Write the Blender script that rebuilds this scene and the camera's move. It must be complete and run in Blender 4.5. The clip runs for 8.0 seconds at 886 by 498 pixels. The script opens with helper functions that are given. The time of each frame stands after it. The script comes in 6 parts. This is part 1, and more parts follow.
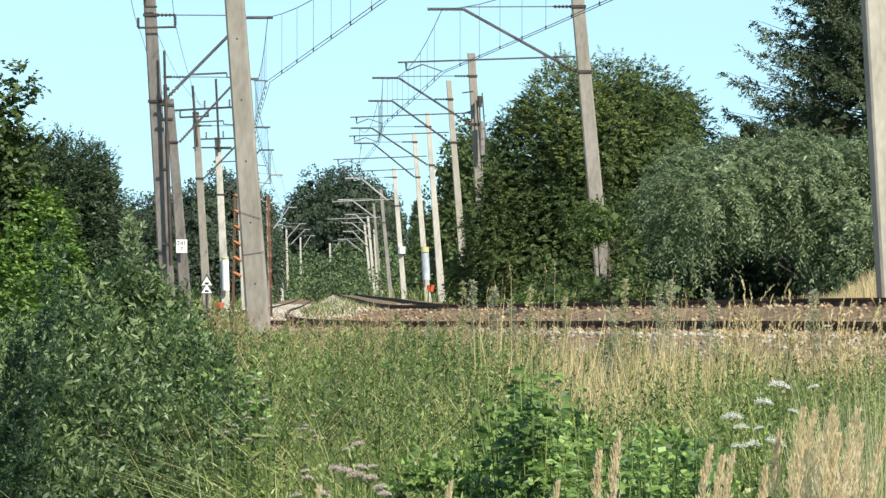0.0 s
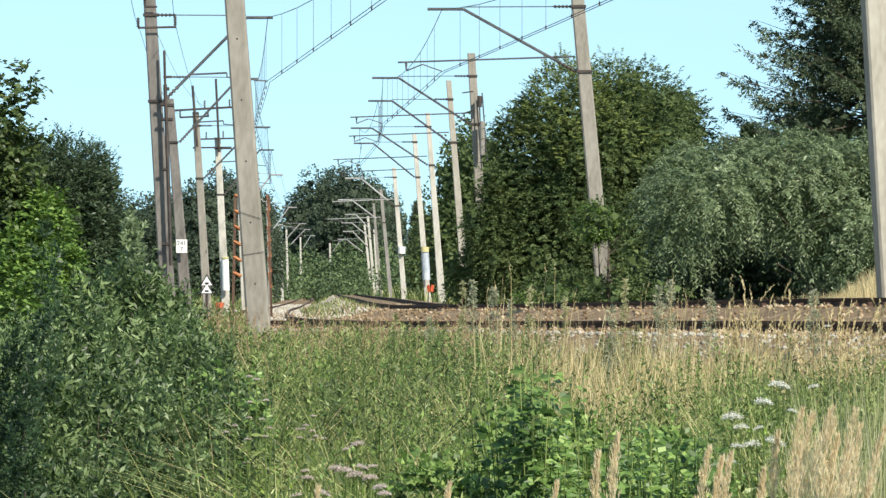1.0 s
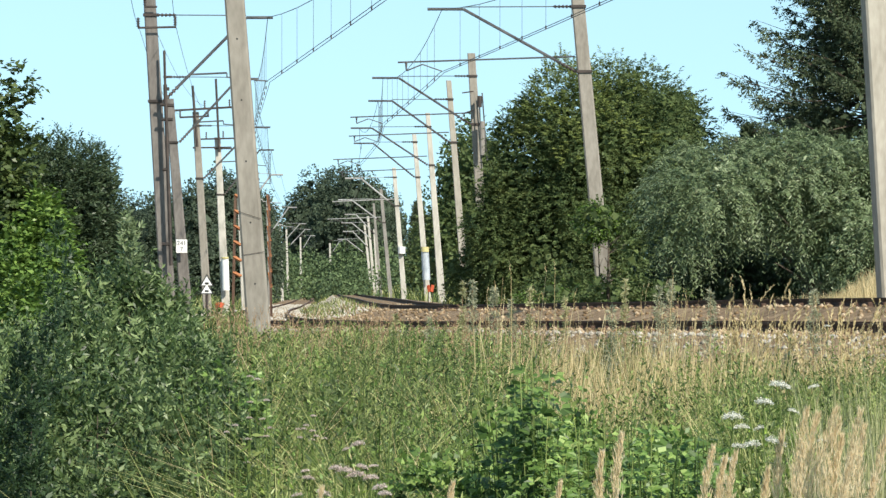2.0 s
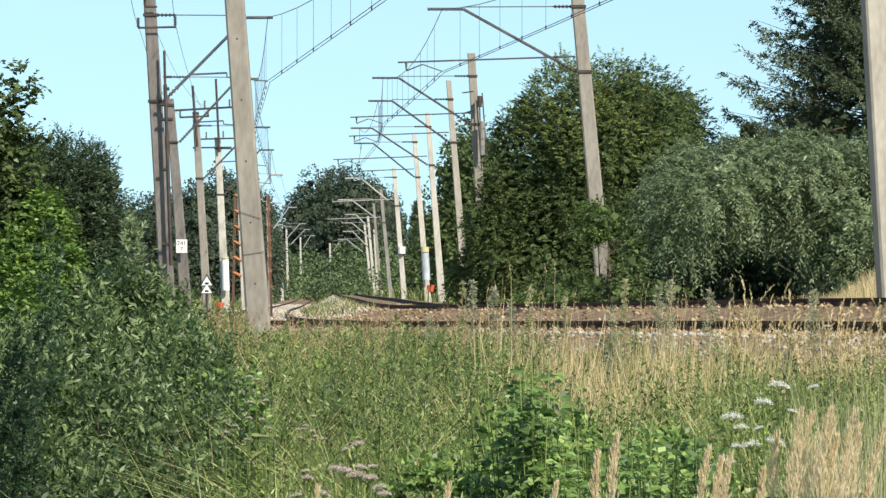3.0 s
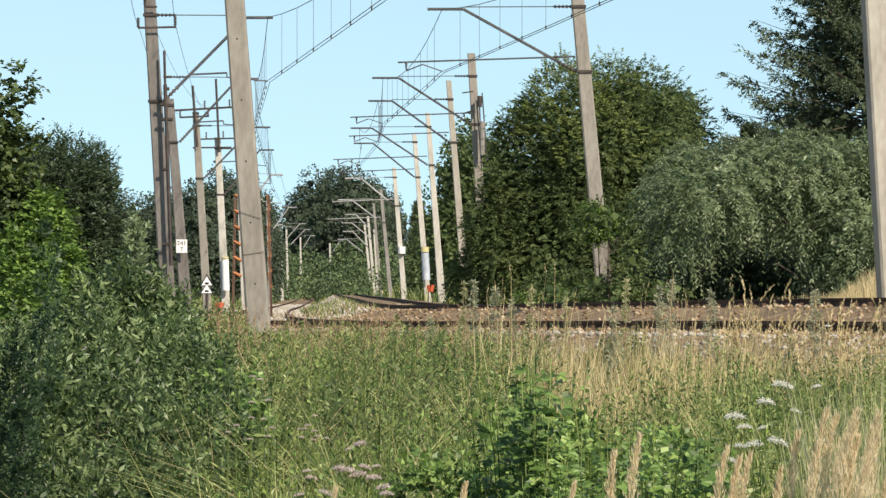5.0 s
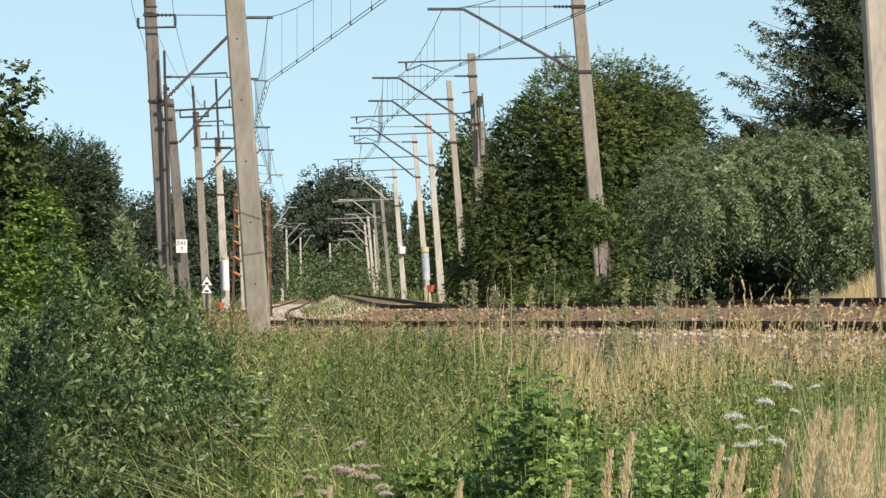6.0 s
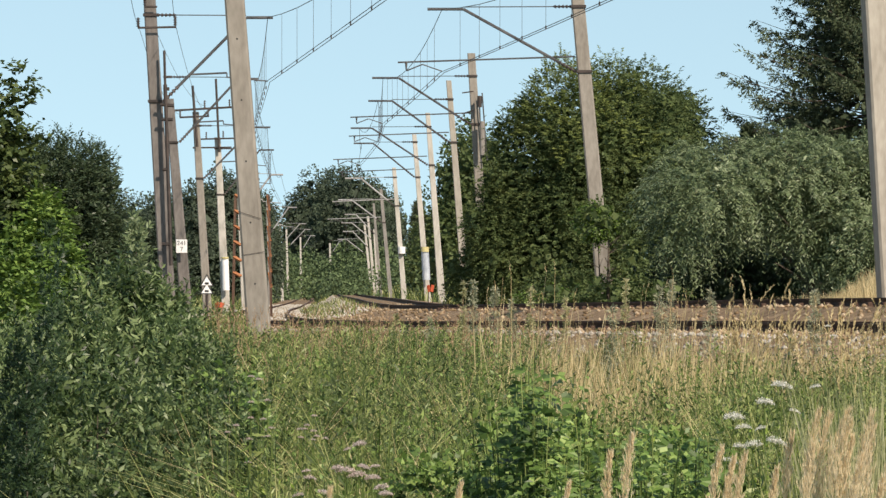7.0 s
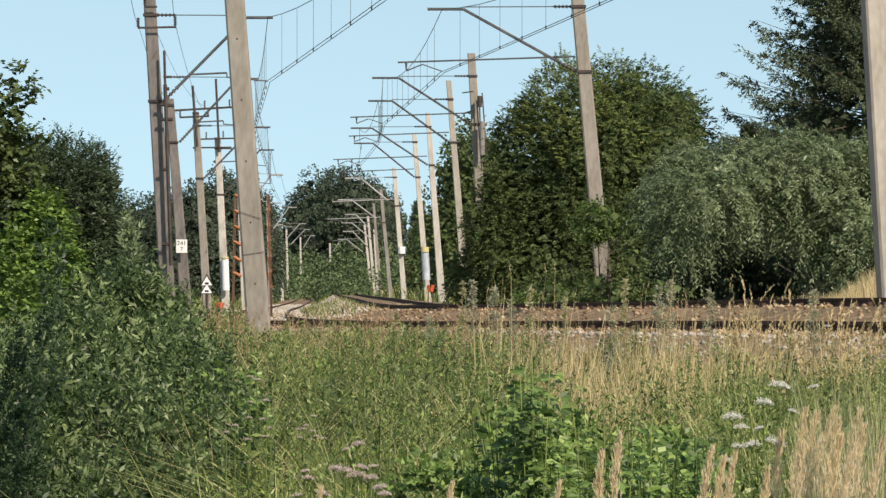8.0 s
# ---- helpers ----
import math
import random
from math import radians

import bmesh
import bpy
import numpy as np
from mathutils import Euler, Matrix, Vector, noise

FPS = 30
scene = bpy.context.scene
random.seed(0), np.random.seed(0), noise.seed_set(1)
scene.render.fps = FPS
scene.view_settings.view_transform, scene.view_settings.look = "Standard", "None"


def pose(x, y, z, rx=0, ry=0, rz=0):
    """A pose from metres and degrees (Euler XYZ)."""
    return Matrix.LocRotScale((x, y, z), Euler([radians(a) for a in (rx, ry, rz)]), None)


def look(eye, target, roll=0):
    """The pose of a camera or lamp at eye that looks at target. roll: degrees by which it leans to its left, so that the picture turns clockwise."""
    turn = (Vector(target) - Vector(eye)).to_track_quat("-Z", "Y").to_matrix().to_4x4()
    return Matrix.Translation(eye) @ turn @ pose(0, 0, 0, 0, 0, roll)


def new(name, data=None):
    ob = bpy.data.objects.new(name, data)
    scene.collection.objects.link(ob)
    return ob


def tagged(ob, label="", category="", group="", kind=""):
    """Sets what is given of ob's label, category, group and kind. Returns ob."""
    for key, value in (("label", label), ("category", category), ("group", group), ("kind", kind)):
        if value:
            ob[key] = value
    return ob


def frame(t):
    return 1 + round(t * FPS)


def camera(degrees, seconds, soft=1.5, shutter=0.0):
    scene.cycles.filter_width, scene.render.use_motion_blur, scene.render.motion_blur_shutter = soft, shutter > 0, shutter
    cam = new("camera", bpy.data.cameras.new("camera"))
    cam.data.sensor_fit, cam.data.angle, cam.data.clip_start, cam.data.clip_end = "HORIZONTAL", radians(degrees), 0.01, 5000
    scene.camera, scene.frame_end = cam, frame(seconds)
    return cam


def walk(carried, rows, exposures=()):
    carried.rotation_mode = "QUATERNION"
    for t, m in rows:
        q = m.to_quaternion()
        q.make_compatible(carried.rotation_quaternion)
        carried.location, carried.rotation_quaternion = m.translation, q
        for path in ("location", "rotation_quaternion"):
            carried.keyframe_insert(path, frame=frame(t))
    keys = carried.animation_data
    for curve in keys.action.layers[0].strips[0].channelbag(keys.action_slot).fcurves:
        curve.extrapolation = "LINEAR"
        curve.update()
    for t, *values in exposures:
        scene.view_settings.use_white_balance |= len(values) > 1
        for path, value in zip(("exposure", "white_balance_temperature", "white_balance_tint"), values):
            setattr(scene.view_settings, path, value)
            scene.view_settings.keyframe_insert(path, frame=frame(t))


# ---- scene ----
# A double-track railway on a curve, seen through a long lens from the weeds beside it.
cam = camera(9.435, 8.0, soft=1.42)
EYE = (0.0, 0.0, 1.7)
walk(cam, [(0.0, look(EYE, (0, 100, 1.374))), (8.0, look(EYE, (0, 100, 1.374)))],
     exposures=[(0.0, 0.48, 6500, 10), (1.5, 0.46, 6500, 10), (3.5, 0.38, 6700, 13), (4.6, 0.32, 6850, 15), (6.0, 0.20, 7100, 18), (8.0, 0.12, 7100, 19)])

# ---- light ----
SUN_EL, SUN_AZ = 36.0, 148.0   # azimuth clockwise from +Y: behind the camera, to its right
world = bpy.data.worlds.new("world")
scene.world = world
world.use_nodes = True
wn = world.node_tree.nodes
sky = wn.new("ShaderNodeTexSky")
sky.sky_type = 'NISHITA'
sky.sun_disc = False
sky.sun_elevation = radians(SUN_EL)
sky.sun_rotation = radians(SUN_AZ)
sky.air_density, sky.dust_density, sky.ozone_density = 1.0, 0.3, 2.0
wn["Background"].inputs["Strength"].default_value = 0.165
# clear air: the haze band at the horizon is thinned by raising the sky's directions
coord, lift, tint = wn.new("ShaderNodeTexCoord"), wn.new("ShaderNodeVectorMath"), wn.new("ShaderNodeMixRGB")
lift.operation = 'ADD'
lift.inputs[1].default_value = (0, 0, 0.22)
norm = wn.new("ShaderNodeVectorMath")
norm.operation = 'NORMALIZE'
tint.blend_type = 'MULTIPLY'
tint.inputs[0].default_value = 1.0
tint.inputs[2].default_value = (1.14, 1.17, 0.92, 1)
wl = world.node_tree.links
wl.new(coord.outputs["Generated"], lift.inputs[0])
wl.new(lift.outputs[0], norm.inputs[0])
wl.new(norm.outputs[0], sky.inputs[0])
wl.new(sky.outputs[0], tint.inputs[1])
wl.new(tint.outputs[0], wn["Background"].inputs["Color"])
sun = new("sun", bpy.data.lights.new("sun", 'SUN'))
sun.data.energy, sun.data.angle, sun.data.color = 4.8, radians(0.6), (1.0, 0.93, 0.80)
sd = Vector((math.sin(radians(SUN_AZ)) * math.cos(radians(SUN_EL)),
             math.cos(radians(SUN_AZ)) * math.cos(radians(SUN_EL)), math.sin(radians(SUN_EL))))
sun.matrix_world = look(sd * 50, (0, 0, 0))


# ---- materials ----
def base_material(name, rough, metal=0.0, spec=0.3):
    m = bpy.data.materials.new(name)
    m.use_nodes = True
    b = m.node_tree.nodes["Principled BSDF"]
    b.inputs["Roughness"].default_value = rough
    b.inputs["Metallic"].default_value = metal
    b.inputs["Specular IOR Level"].default_value = spec
    return m, m.node_tree.nodes, m.node_tree.links, b


def ramp(nodes, stops):
    r = nodes.new("ShaderNodeValToRGB")
    while len(r.color_ramp.elements) < len(stops):
        r.color_ramp.elements.new(0.5)
    for e, (at, c) in zip(r.color_ramp.elements, stops):
        e.position, e.color = at, (*c, 1)
    return r


def surface(name, c1, c2, c3, scale=6.0, fine=60.0, rough=0.85, metal=0.0, bump=0.3, stretch=(1, 1, 1), spec=0.3):
    """Two scales of noise between three colours, with relief."""
    m, n, l, b = base_material(name, rough, metal, spec)
    tc = n.new("ShaderNodeTexCoord")
    mp = n.new("ShaderNodeMapping")
    mp.inputs["Scale"].default_value = stretch
    l.new(tc.outputs["Object"], mp.inputs["Vector"])
    a = n.new("ShaderNodeTexNoise")
    a.inputs["Scale"].default_value, a.inputs["Detail"].default_value = scale, 6
    f = n.new("ShaderNodeTexNoise")
    f.inputs["Scale"].default_value, f.inputs["Detail"].default_value = fine, 3
    for t in (a, f):
        l.new(mp.outputs[0], t.inputs["Vector"])
    mix = n.new("ShaderNodeMath")
    mix.operation = 'MULTIPLY_ADD'
    mix.inputs[1].default_value = 0.45
    l.new(f.outputs["Fac"], mix.inputs[0])
    half = n.new("ShaderNodeMath")
    half.operation = 'MULTIPLY'
    half.inputs[1].default_value = 0.55
    l.new(a.outputs["Fac"], half.inputs[0])
    l.new(half.outputs[0], mix.inputs[2])
    r = ramp(n, [(0.36, c1), (0.5, c2), (0.64, c3)])
    l.new(mix.outputs[0], r.inputs[0])
    l.new(r.outputs[0], b.inputs["Base Color"])
    bp = n.new("ShaderNodeBump")
    bp.inputs["Strength"].default_value, bp.inputs["Distance"].default_value = bump, 0.02
    l.new(f.outputs["Fac"], bp.inputs["Height"])
    l.new(bp.outputs[0], b.inputs["Normal"])
    return m


def leafy(name, dark, mid, light, rough=0.45, through_light=0.3, patch=0.8, spec=0.4, vary=0.55):
    """Leaves: colour differs leaf by leaf and in soft patches; light passes through."""
    m, n, l, b = base_material(name, rough, 0.0, spec)
    geo = n.new("ShaderNodeNewGeometry")
    tc = n.new("ShaderNodeTexCoord")
    a = n.new("ShaderNodeTexNoise")
    a.inputs["Scale"].default_value, a.inputs["Detail"].default_value = patch, 3
    l.new(tc.outputs["Object"], a.inputs["Vector"])
    mix = n.new("ShaderNodeMath")
    mix.operation = 'MULTIPLY_ADD'
    mix.inputs[1].default_value = vary
    l.new(geo.outputs["Random Per Island"], mix.inputs[0])
    half = n.new("ShaderNodeMath")
    half.operation = 'MULTIPLY_ADD'
    half.inputs[1].default_value, half.inputs[2].default_value = 1.1, -0.05 - vary / 2
    l.new(a.outputs["Fac"], half.inputs[0])
    l.new(half.outputs[0], mix.inputs[2])
    r = ramp(n, [(0.15, dark), (0.5, mid), (0.88, light)])
    l.new(mix.outputs[0], r.inputs[0])
    l.new(r.outputs[0], b.inputs["Base Color"])
    tr = n.new("ShaderNodeBsdfTranslucent")
    l.new(r.outputs[0], tr.inputs["Color"])
    ms = n.new("ShaderNodeMixShader")
    ms.inputs[0].default_value = through_light
    l.new(b.outputs[0], ms.inputs[1])
    l.new(tr.outputs[0], ms.inputs[2])
    l.new(ms.outputs[0], n["Material Output"].inputs["Surface"])
    return m


M_CONCRETE = surface("weathered_concrete", (0.19, 0.172, 0.145), (0.245, 0.225, 0.192), (0.30, 0.278, 0.24), 2.2, 14, 0.9, bump=0.25, stretch=(1, 1, 0.35))
M_CONCRETE_BEIGE = surface("beige_concrete", (0.26, 0.24, 0.20), (0.335, 0.31, 0.262), (0.40, 0.375, 0.32), 1.8, 12, 0.9, bump=0.2, stretch=(1, 1, 0.35))
M_CONCRETE_GREY = surface("grey_concrete", (0.17, 0.16, 0.145), (0.225, 0.21, 0.19), (0.28, 0.262, 0.235), 1.8, 14, 0.9, bump=0.25, stretch=(1, 1, 0.35))
# pale copy for far masts; the sun on their fronts is in the colour
M_CONCRETE_LIT = surface("sunlit_pale_concrete", (0.34, 0.325, 0.28), (0.44, 0.42, 0.37), (0.52, 0.495, 0.44), 1.2, 10, 0.9, bump=0.2, stretch=(1, 1, 0.35))
# darker copy for two masts, with the shade they stand in painted on
M_CONCRETE_SHADED = surface("shaded_concrete", (0.11, 0.10, 0.092), (0.155, 0.142, 0.13), (0.20, 0.185, 0.17), 1.8, 14, 0.9, bump=0.25, stretch=(1, 1, 0.35))
M_STEEL = surface("painted_grey_steel", (0.05, 0.05, 0.052), (0.085, 0.085, 0.086), (0.14, 0.138, 0.136), 3, 50, 0.55, 0.3, 0.1)
# for far arms only: their sunlit look is put into a paler grey
M_STEEL_LIT = surface("sunlit_pale_steel", (0.24, 0.24, 0.235), (0.33, 0.33, 0.32), (0.42, 0.42, 0.41), 2, 30, 0.6, 0.1, 0.05)
M_DARKSTEEL = surface("dark_weathered_steel", (0.035, 0.03, 0.028), (0.06, 0.05, 0.045), (0.09, 0.07, 0.06), 4, 50, 0.6, 0.3, 0.15)
M_RUST = surface("rusty_rail_steel", (0.05, 0.03, 0.022), (0.09, 0.054, 0.038), (0.15, 0.09, 0.062), 3, 70, 0.85, 0.0, 0.3)
M_RAILTOP = surface("worn_rail_head", (0.05, 0.037, 0.03), (0.08, 0.06, 0.05), (0.12, 0.10, 0.085), 2, 60, 0.6, 0.3, 0.05)
M_ORANGE = surface("rusty_orange_paint", (0.20, 0.075, 0.03), (0.32, 0.125, 0.05), (0.42, 0.18, 0.08), 5, 60, 0.7, 0.0, 0.1)
M_RED = surface("red_orange_paint", (0.30, 0.05, 0.02), (0.42, 0.075, 0.03), (0.5, 0.11, 0.05), 5, 60, 0.6, 0.0, 0.1)
M_WHITE = surface("white_enamel", (0.62, 0.62, 0.6), (0.75, 0.75, 0.73), (0.82, 0.82, 0.8), 4, 60, 0.5, 0.0, 0.05)
M_BLACK = surface("black_paint", (0.015, 0.015, 0.015), (0.025, 0.025, 0.025), (0.04, 0.04, 0.04), 4, 60, 0.5, 0.0, 0.05)
M_YELLOW = surface("yellow_paint", (0.42, 0.36, 0.16), (0.52, 0.46, 0.22), (0.6, 0.54, 0.3), 4, 60, 0.6, 0.0, 0.05)
M_PORCELAIN = surface("brown_porcelain", (0.03, 0.024, 0.022), (0.05, 0.04, 0.037), (0.075, 0.06, 0.055), 4, 60, 0.5, 0.0, 0.02)
M_BLUEGREY = surface("blue_grey_sheet_metal", (0.30, 0.34, 0.38), (0.42, 0.46, 0.50), (0.55, 0.58, 0.60), 3, 40, 0.5, 0.2, 0.05)
M_SLEEPER = surface("creosoted_sleeper", (0.04, 0.03, 0.022), (0.075, 0.055, 0.04), (0.13, 0.10, 0.075), 5, 70, 0.9, bump=0.5, stretch=(1, 4, 4))
M_BALLAST = surface("rust_stained_ballast", (0.13, 0.08, 0.042), (0.24, 0.16, 0.09), (0.36, 0.26, 0.16), 3, 25, 0.95, bump=1.0)
M_BARK = surface("grey_brown_bark", (0.05, 0.04, 0.03), (0.10, 0.08, 0.06), (0.17, 0.14, 0.11), 4, 40, 0.95, bump=0.8, stretch=(1, 1, 0.3))
M_SOIL = surface("grassy_soil", (0.03, 0.034, 0.015), (0.06, 0.06, 0.028), (0.12, 0.10, 0.055), 0.9, 14, 0.95, bump=0.8)

L_HEDGE = leafy("hedge_leaves", (0.052, 0.085, 0.034), (0.098, 0.14, 0.05), (0.165, 0.21, 0.073), 0.6, 0.35, 0.75, 0.25, 0.45)
L_TOP = leafy("yellow_green_shoots", (0.13, 0.17, 0.045), (0.21, 0.26, 0.075), (0.30, 0.35, 0.12), 0.55, 0.4, 0.8, 0.3)
L_WILLOW = leafy("willow_leaves", (0.075, 0.115, 0.05), (0.175, 0.235, 0.112), (0.37, 0.44, 0.26), patch=1.1)
L_SPRUCE = leafy("spruce_needles", (0.045, 0.066, 0.034), (0.075, 0.105, 0.052), (0.13, 0.165, 0.085), 0.6, 0.2)
# the shade on a tree and in a hollow is put into this green
L_SHADED = leafy("shaded_leaves", (0.044, 0.07, 0.036), (0.066, 0.10, 0.049), (0.098, 0.14, 0.066), patch=0.5, vary=0.35)
L_OLIVE = leafy("olive_leaves", (0.03, 0.05, 0.017), (0.062, 0.095, 0.028), (0.125, 0.165, 0.05), patch=1.6)
L_FAR = leafy("distant_leaves", (0.06, 0.095, 0.042), (0.092, 0.138, 0.056), (0.15, 0.21, 0.085), 0.7, 0.2, 0.22)
# distance haze is put into the colour: bluer than the near leaves
L_FARTREE = leafy("hazy_tree_leaves", (0.045, 0.068, 0.045), (0.066, 0.094, 0.057), (0.10, 0.138, 0.078), 0.7, 0.3, 0.15)
L_BUSH = leafy("sallow_leaves", (0.02, 0.042, 0.012), (0.072, 0.12, 0.038), (0.28, 0.365, 0.16), patch=3.0, vary=0.65)
L_BRIGHT = leafy("bright_leaves", (0.05, 0.095, 0.02), (0.12, 0.205, 0.04), (0.24, 0.36, 0.085), patch=1.6)
L_BRAMBLE = leafy("bramble_leaves", (0.03, 0.065, 0.016), (0.125, 0.22, 0.048), (0.32, 0.44, 0.13), patch=3.5, vary=0.7)
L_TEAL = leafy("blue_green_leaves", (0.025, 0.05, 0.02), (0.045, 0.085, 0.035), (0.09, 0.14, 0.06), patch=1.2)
L_WEED = leafy("weed_leaves", (0.03, 0.06, 0.012), (0.125, 0.185, 0.043), (0.37, 0.43, 0.15), patch=1.6, vary=0.8)
L_LIME = leafy("lime_leaves", (0.16, 0.24, 0.03), (0.28, 0.40, 0.06), (0.42, 0.54, 0.12), patch=2.0)
L_GRASS = leafy("green_grass", (0.035, 0.065, 0.014), (0.155, 0.205, 0.05), (0.46, 0.46, 0.19), 0.5, 0.3, 0.9, vary=0.8)
L_PALE = leafy("pale_grass_blades", (0.25, 0.26, 0.11), (0.41, 0.41, 0.21), (0.57, 0.54, 0.34), 0.6, 0.35, 2.0)
L_WISP = leafy("wispy_weed_leaves", (0.24, 0.26, 0.15), (0.36, 0.37, 0.24), (0.50, 0.49, 0.35), 0.6, 0.35, 2.0)
L_LOBED = leafy("lobed_leaves", (0.03, 0.06, 0.016), (0.085, 0.155, 0.036), (0.20, 0.31, 0.08), patch=4.0, vary=0.6)
L_STRAW = leafy("dry_grass", (0.28, 0.212, 0.098), (0.55, 0.435, 0.22), (0.76, 0.64, 0.385), 0.6, 0.3, 1.6)
L_PLUME = leafy("straw_plumes", (0.59, 0.475, 0.265), (0.74, 0.61, 0.385), (0.85, 0.75, 0.54), 0.7, 0.4, 2.0)
L_SEED = leafy("brown_seed_heads", (0.22, 0.13, 0.07), (0.36, 0.24, 0.14), (0.50, 0.37, 0.23), 0.7, 0.3, 1.0)
L_UMBEL = leafy("white_petals", (0.76, 0.75, 0.65), (0.84, 0.83, 0.75), (0.90, 0.89, 0.83), 0.6, 0.3, 3.0)
L_PINK = leafy("dusty_pink_petals", (0.60, 0.46, 0.43), (0.74, 0.62, 0.58), (0.85, 0.76, 0.72), 0.6, 0.3, 3.0)


# ---- mesh helpers ----
def mesh_object(name, bm, material, smooth=False):
    me = bpy.data.meshes.new(name)
    bm.to_mesh(me)
    bm.free()
    me.materials.append(material)
    if smooth:
        for p in me.polygons:
            p.use_smooth = True
    return new(name, me)


def part(name, bm, material, parent, label="", smooth=False):
    ob = mesh_object(name, bm, material, smooth)
    ob.parent = parent
    if label:
        ob["label"] = label
    return ob


def thing(name, place, label, category, group="", kind="", turn=(0, 0, 0)):
    ob = new(name)
    ob.matrix_basis = pose(*place, *turn)
    return tagged(ob, label, category, group, kind)


def array_mesh(name, verts, quads, material, parent=None, tris=None):
    """A mesh object straight from arrays of corners and faces."""
    me = bpy.data.meshes.new(name)
    verts = np.asarray(verts, dtype=np.float32)
    nq, nt = len(quads), 0 if tris is None else len(tris)
    me.vertices.add(len(verts))
    me.vertices.foreach_set("co", verts.ravel())
    loops = np.asarray(quads, dtype=np.int32).ravel()
    starts = np.arange(nq, dtype=np.int32) * 4
    if nt:
        starts = np.concatenate([starts, nq * 4 + np.arange(nt, dtype=np.int32) * 3])
        loops = np.concatenate([loops, np.asarray(tris, dtype=np.int32).ravel()])
    me.loops.add(len(loops))
    me.loops.foreach_set("vertex_index", loops.astype(np.int32))
    me.polygons.add(nq + nt)
    me.polygons.foreach_set("loop_start", starts.astype(np.int32))
    me.update(calc_edges=True)
    me.materials.append(material)
    ob = new(name, me)
    ob.parent = parent
    return ob


def tube(bm, p, q, r, r2=None, n=8):
    p, q = Vector(p), Vector(q)
    d = q - p
    if d.length < 1e-6:
        return
    m = Matrix.Translation((p + q) / 2) @ d.to_track_quat("Z", "Y").to_matrix().to_4x4()
    bmesh.ops.create_cone(bm, cap_ends=True, segments=n, radius1=r, radius2=r if r2 is None else r2, depth=d.length, matrix=m)


def block(bm, centre, size, bevel=0.0, turn=None):
    m = Matrix.Translation(centre)
    if turn is not None:
        m = m @ turn
    g = bmesh.ops.create_cube(bm, size=1.0, matrix=m @ Matrix.Diagonal((*size, 1)))
    if bevel:
        es = list({e for v in g["verts"] for e in v.link_edges})
        bmesh.ops.bevel(bm, geom=es, offset=bevel, segments=1, affect='EDGES')


def tubes(name, runs, r, material, parent, label="", n=6):
    bm = bmesh.new()
    for p, q in runs:
        tube(bm, p, q, r, n=n)
    return part(name, bm, material, parent, label)


RNG = np.random.default_rng(7)


def unit(v):
    return v / np.maximum(np.linalg.norm(v, axis=1, keepdims=True), 1e-9)


def leaf_arrays(P, U, length, width, N=None):
    """Folded rhombic leaves at P that point along U."""
    n = len(P)
    if N is None:
        N = RNG.normal(size=(n, 3))
    S = unit(np.cross(N, U))
    N = np.cross(U, S)
    length, width = np.broadcast_to(length, n)[:, None], np.broadcast_to(width, n)[:, None]
    mid = P + U * length * 0.45 + N * width * 0.18
    V = np.stack([P, mid + S * width / 2, P + U * length - N * width * 0.1, mid - S * width / 2], axis=1).reshape(-1, 3)
    return V, np.arange(n * 4).reshape(n, 4)


def blob_leaves(blobs, clumps, per, spread, length, width, droop=0.0, out=0.6, inner=0.25):
    """Leaves in clumps over rough ellipsoids (x, y, z, rx, ry, rz); some clumps lie deep inside."""
    B = np.array(blobs, dtype=float)
    w = (B[:, 3] * B[:, 5] + B[:, 4] * B[:, 5] + B[:, 3] * B[:, 4])
    k = RNG.choice(len(B), clumps, p=w / w.sum())
    D = unit(RNG.normal(size=(clumps, 3)))
    r = np.where(RNG.random(clumps) < inner, RNG.uniform(0.45, 0.85, clumps), 0.97 + np.clip(RNG.normal(0, 0.09, clumps), -0.15, 0.12))
    C = B[k, :3] + D * B[k, 3:] * r[:, None]
    sp = spread * RNG.uniform(0.6, 1.4, clumps)
    P = np.repeat(C, per, axis=0) + np.clip(RNG.normal(size=(clumps * per, 3)), -1.3, 1.3) * np.repeat(sp, per)[:, None]
    Dn = np.repeat(D, per, axis=0)
    U = unit(Dn * out + RNG.normal(size=P.shape) * 0.75 + np.array([0, 0, -droop]))
    N = unit(Dn + RNG.normal(size=P.shape) * 0.6 + np.array([0, 0, 0.5]))
    s = RNG.uniform(0.65, 1.3, len(P))
    return leaf_arrays(P, U, length * s, width * s, N)


def blob_points(blobs, n, inner=0.25):
    """Places over rough ellipsoids and the ways outward there."""
    B = np.array(blobs, dtype=float)
    w = (B[:, 3] * B[:, 5] + B[:, 4] * B[:, 5] + B[:, 3] * B[:, 4])
    k = RNG.choice(len(B), n, p=w / w.sum())
    D = unit(RNG.normal(size=(n, 3)))
    r = np.where(RNG.random(n) < inner, RNG.uniform(0.5, 0.85, n), 0.93 + RNG.normal(0, 0.07, n))
    return B[k, :3] + D * B[k, 3:] * r[:, None], D


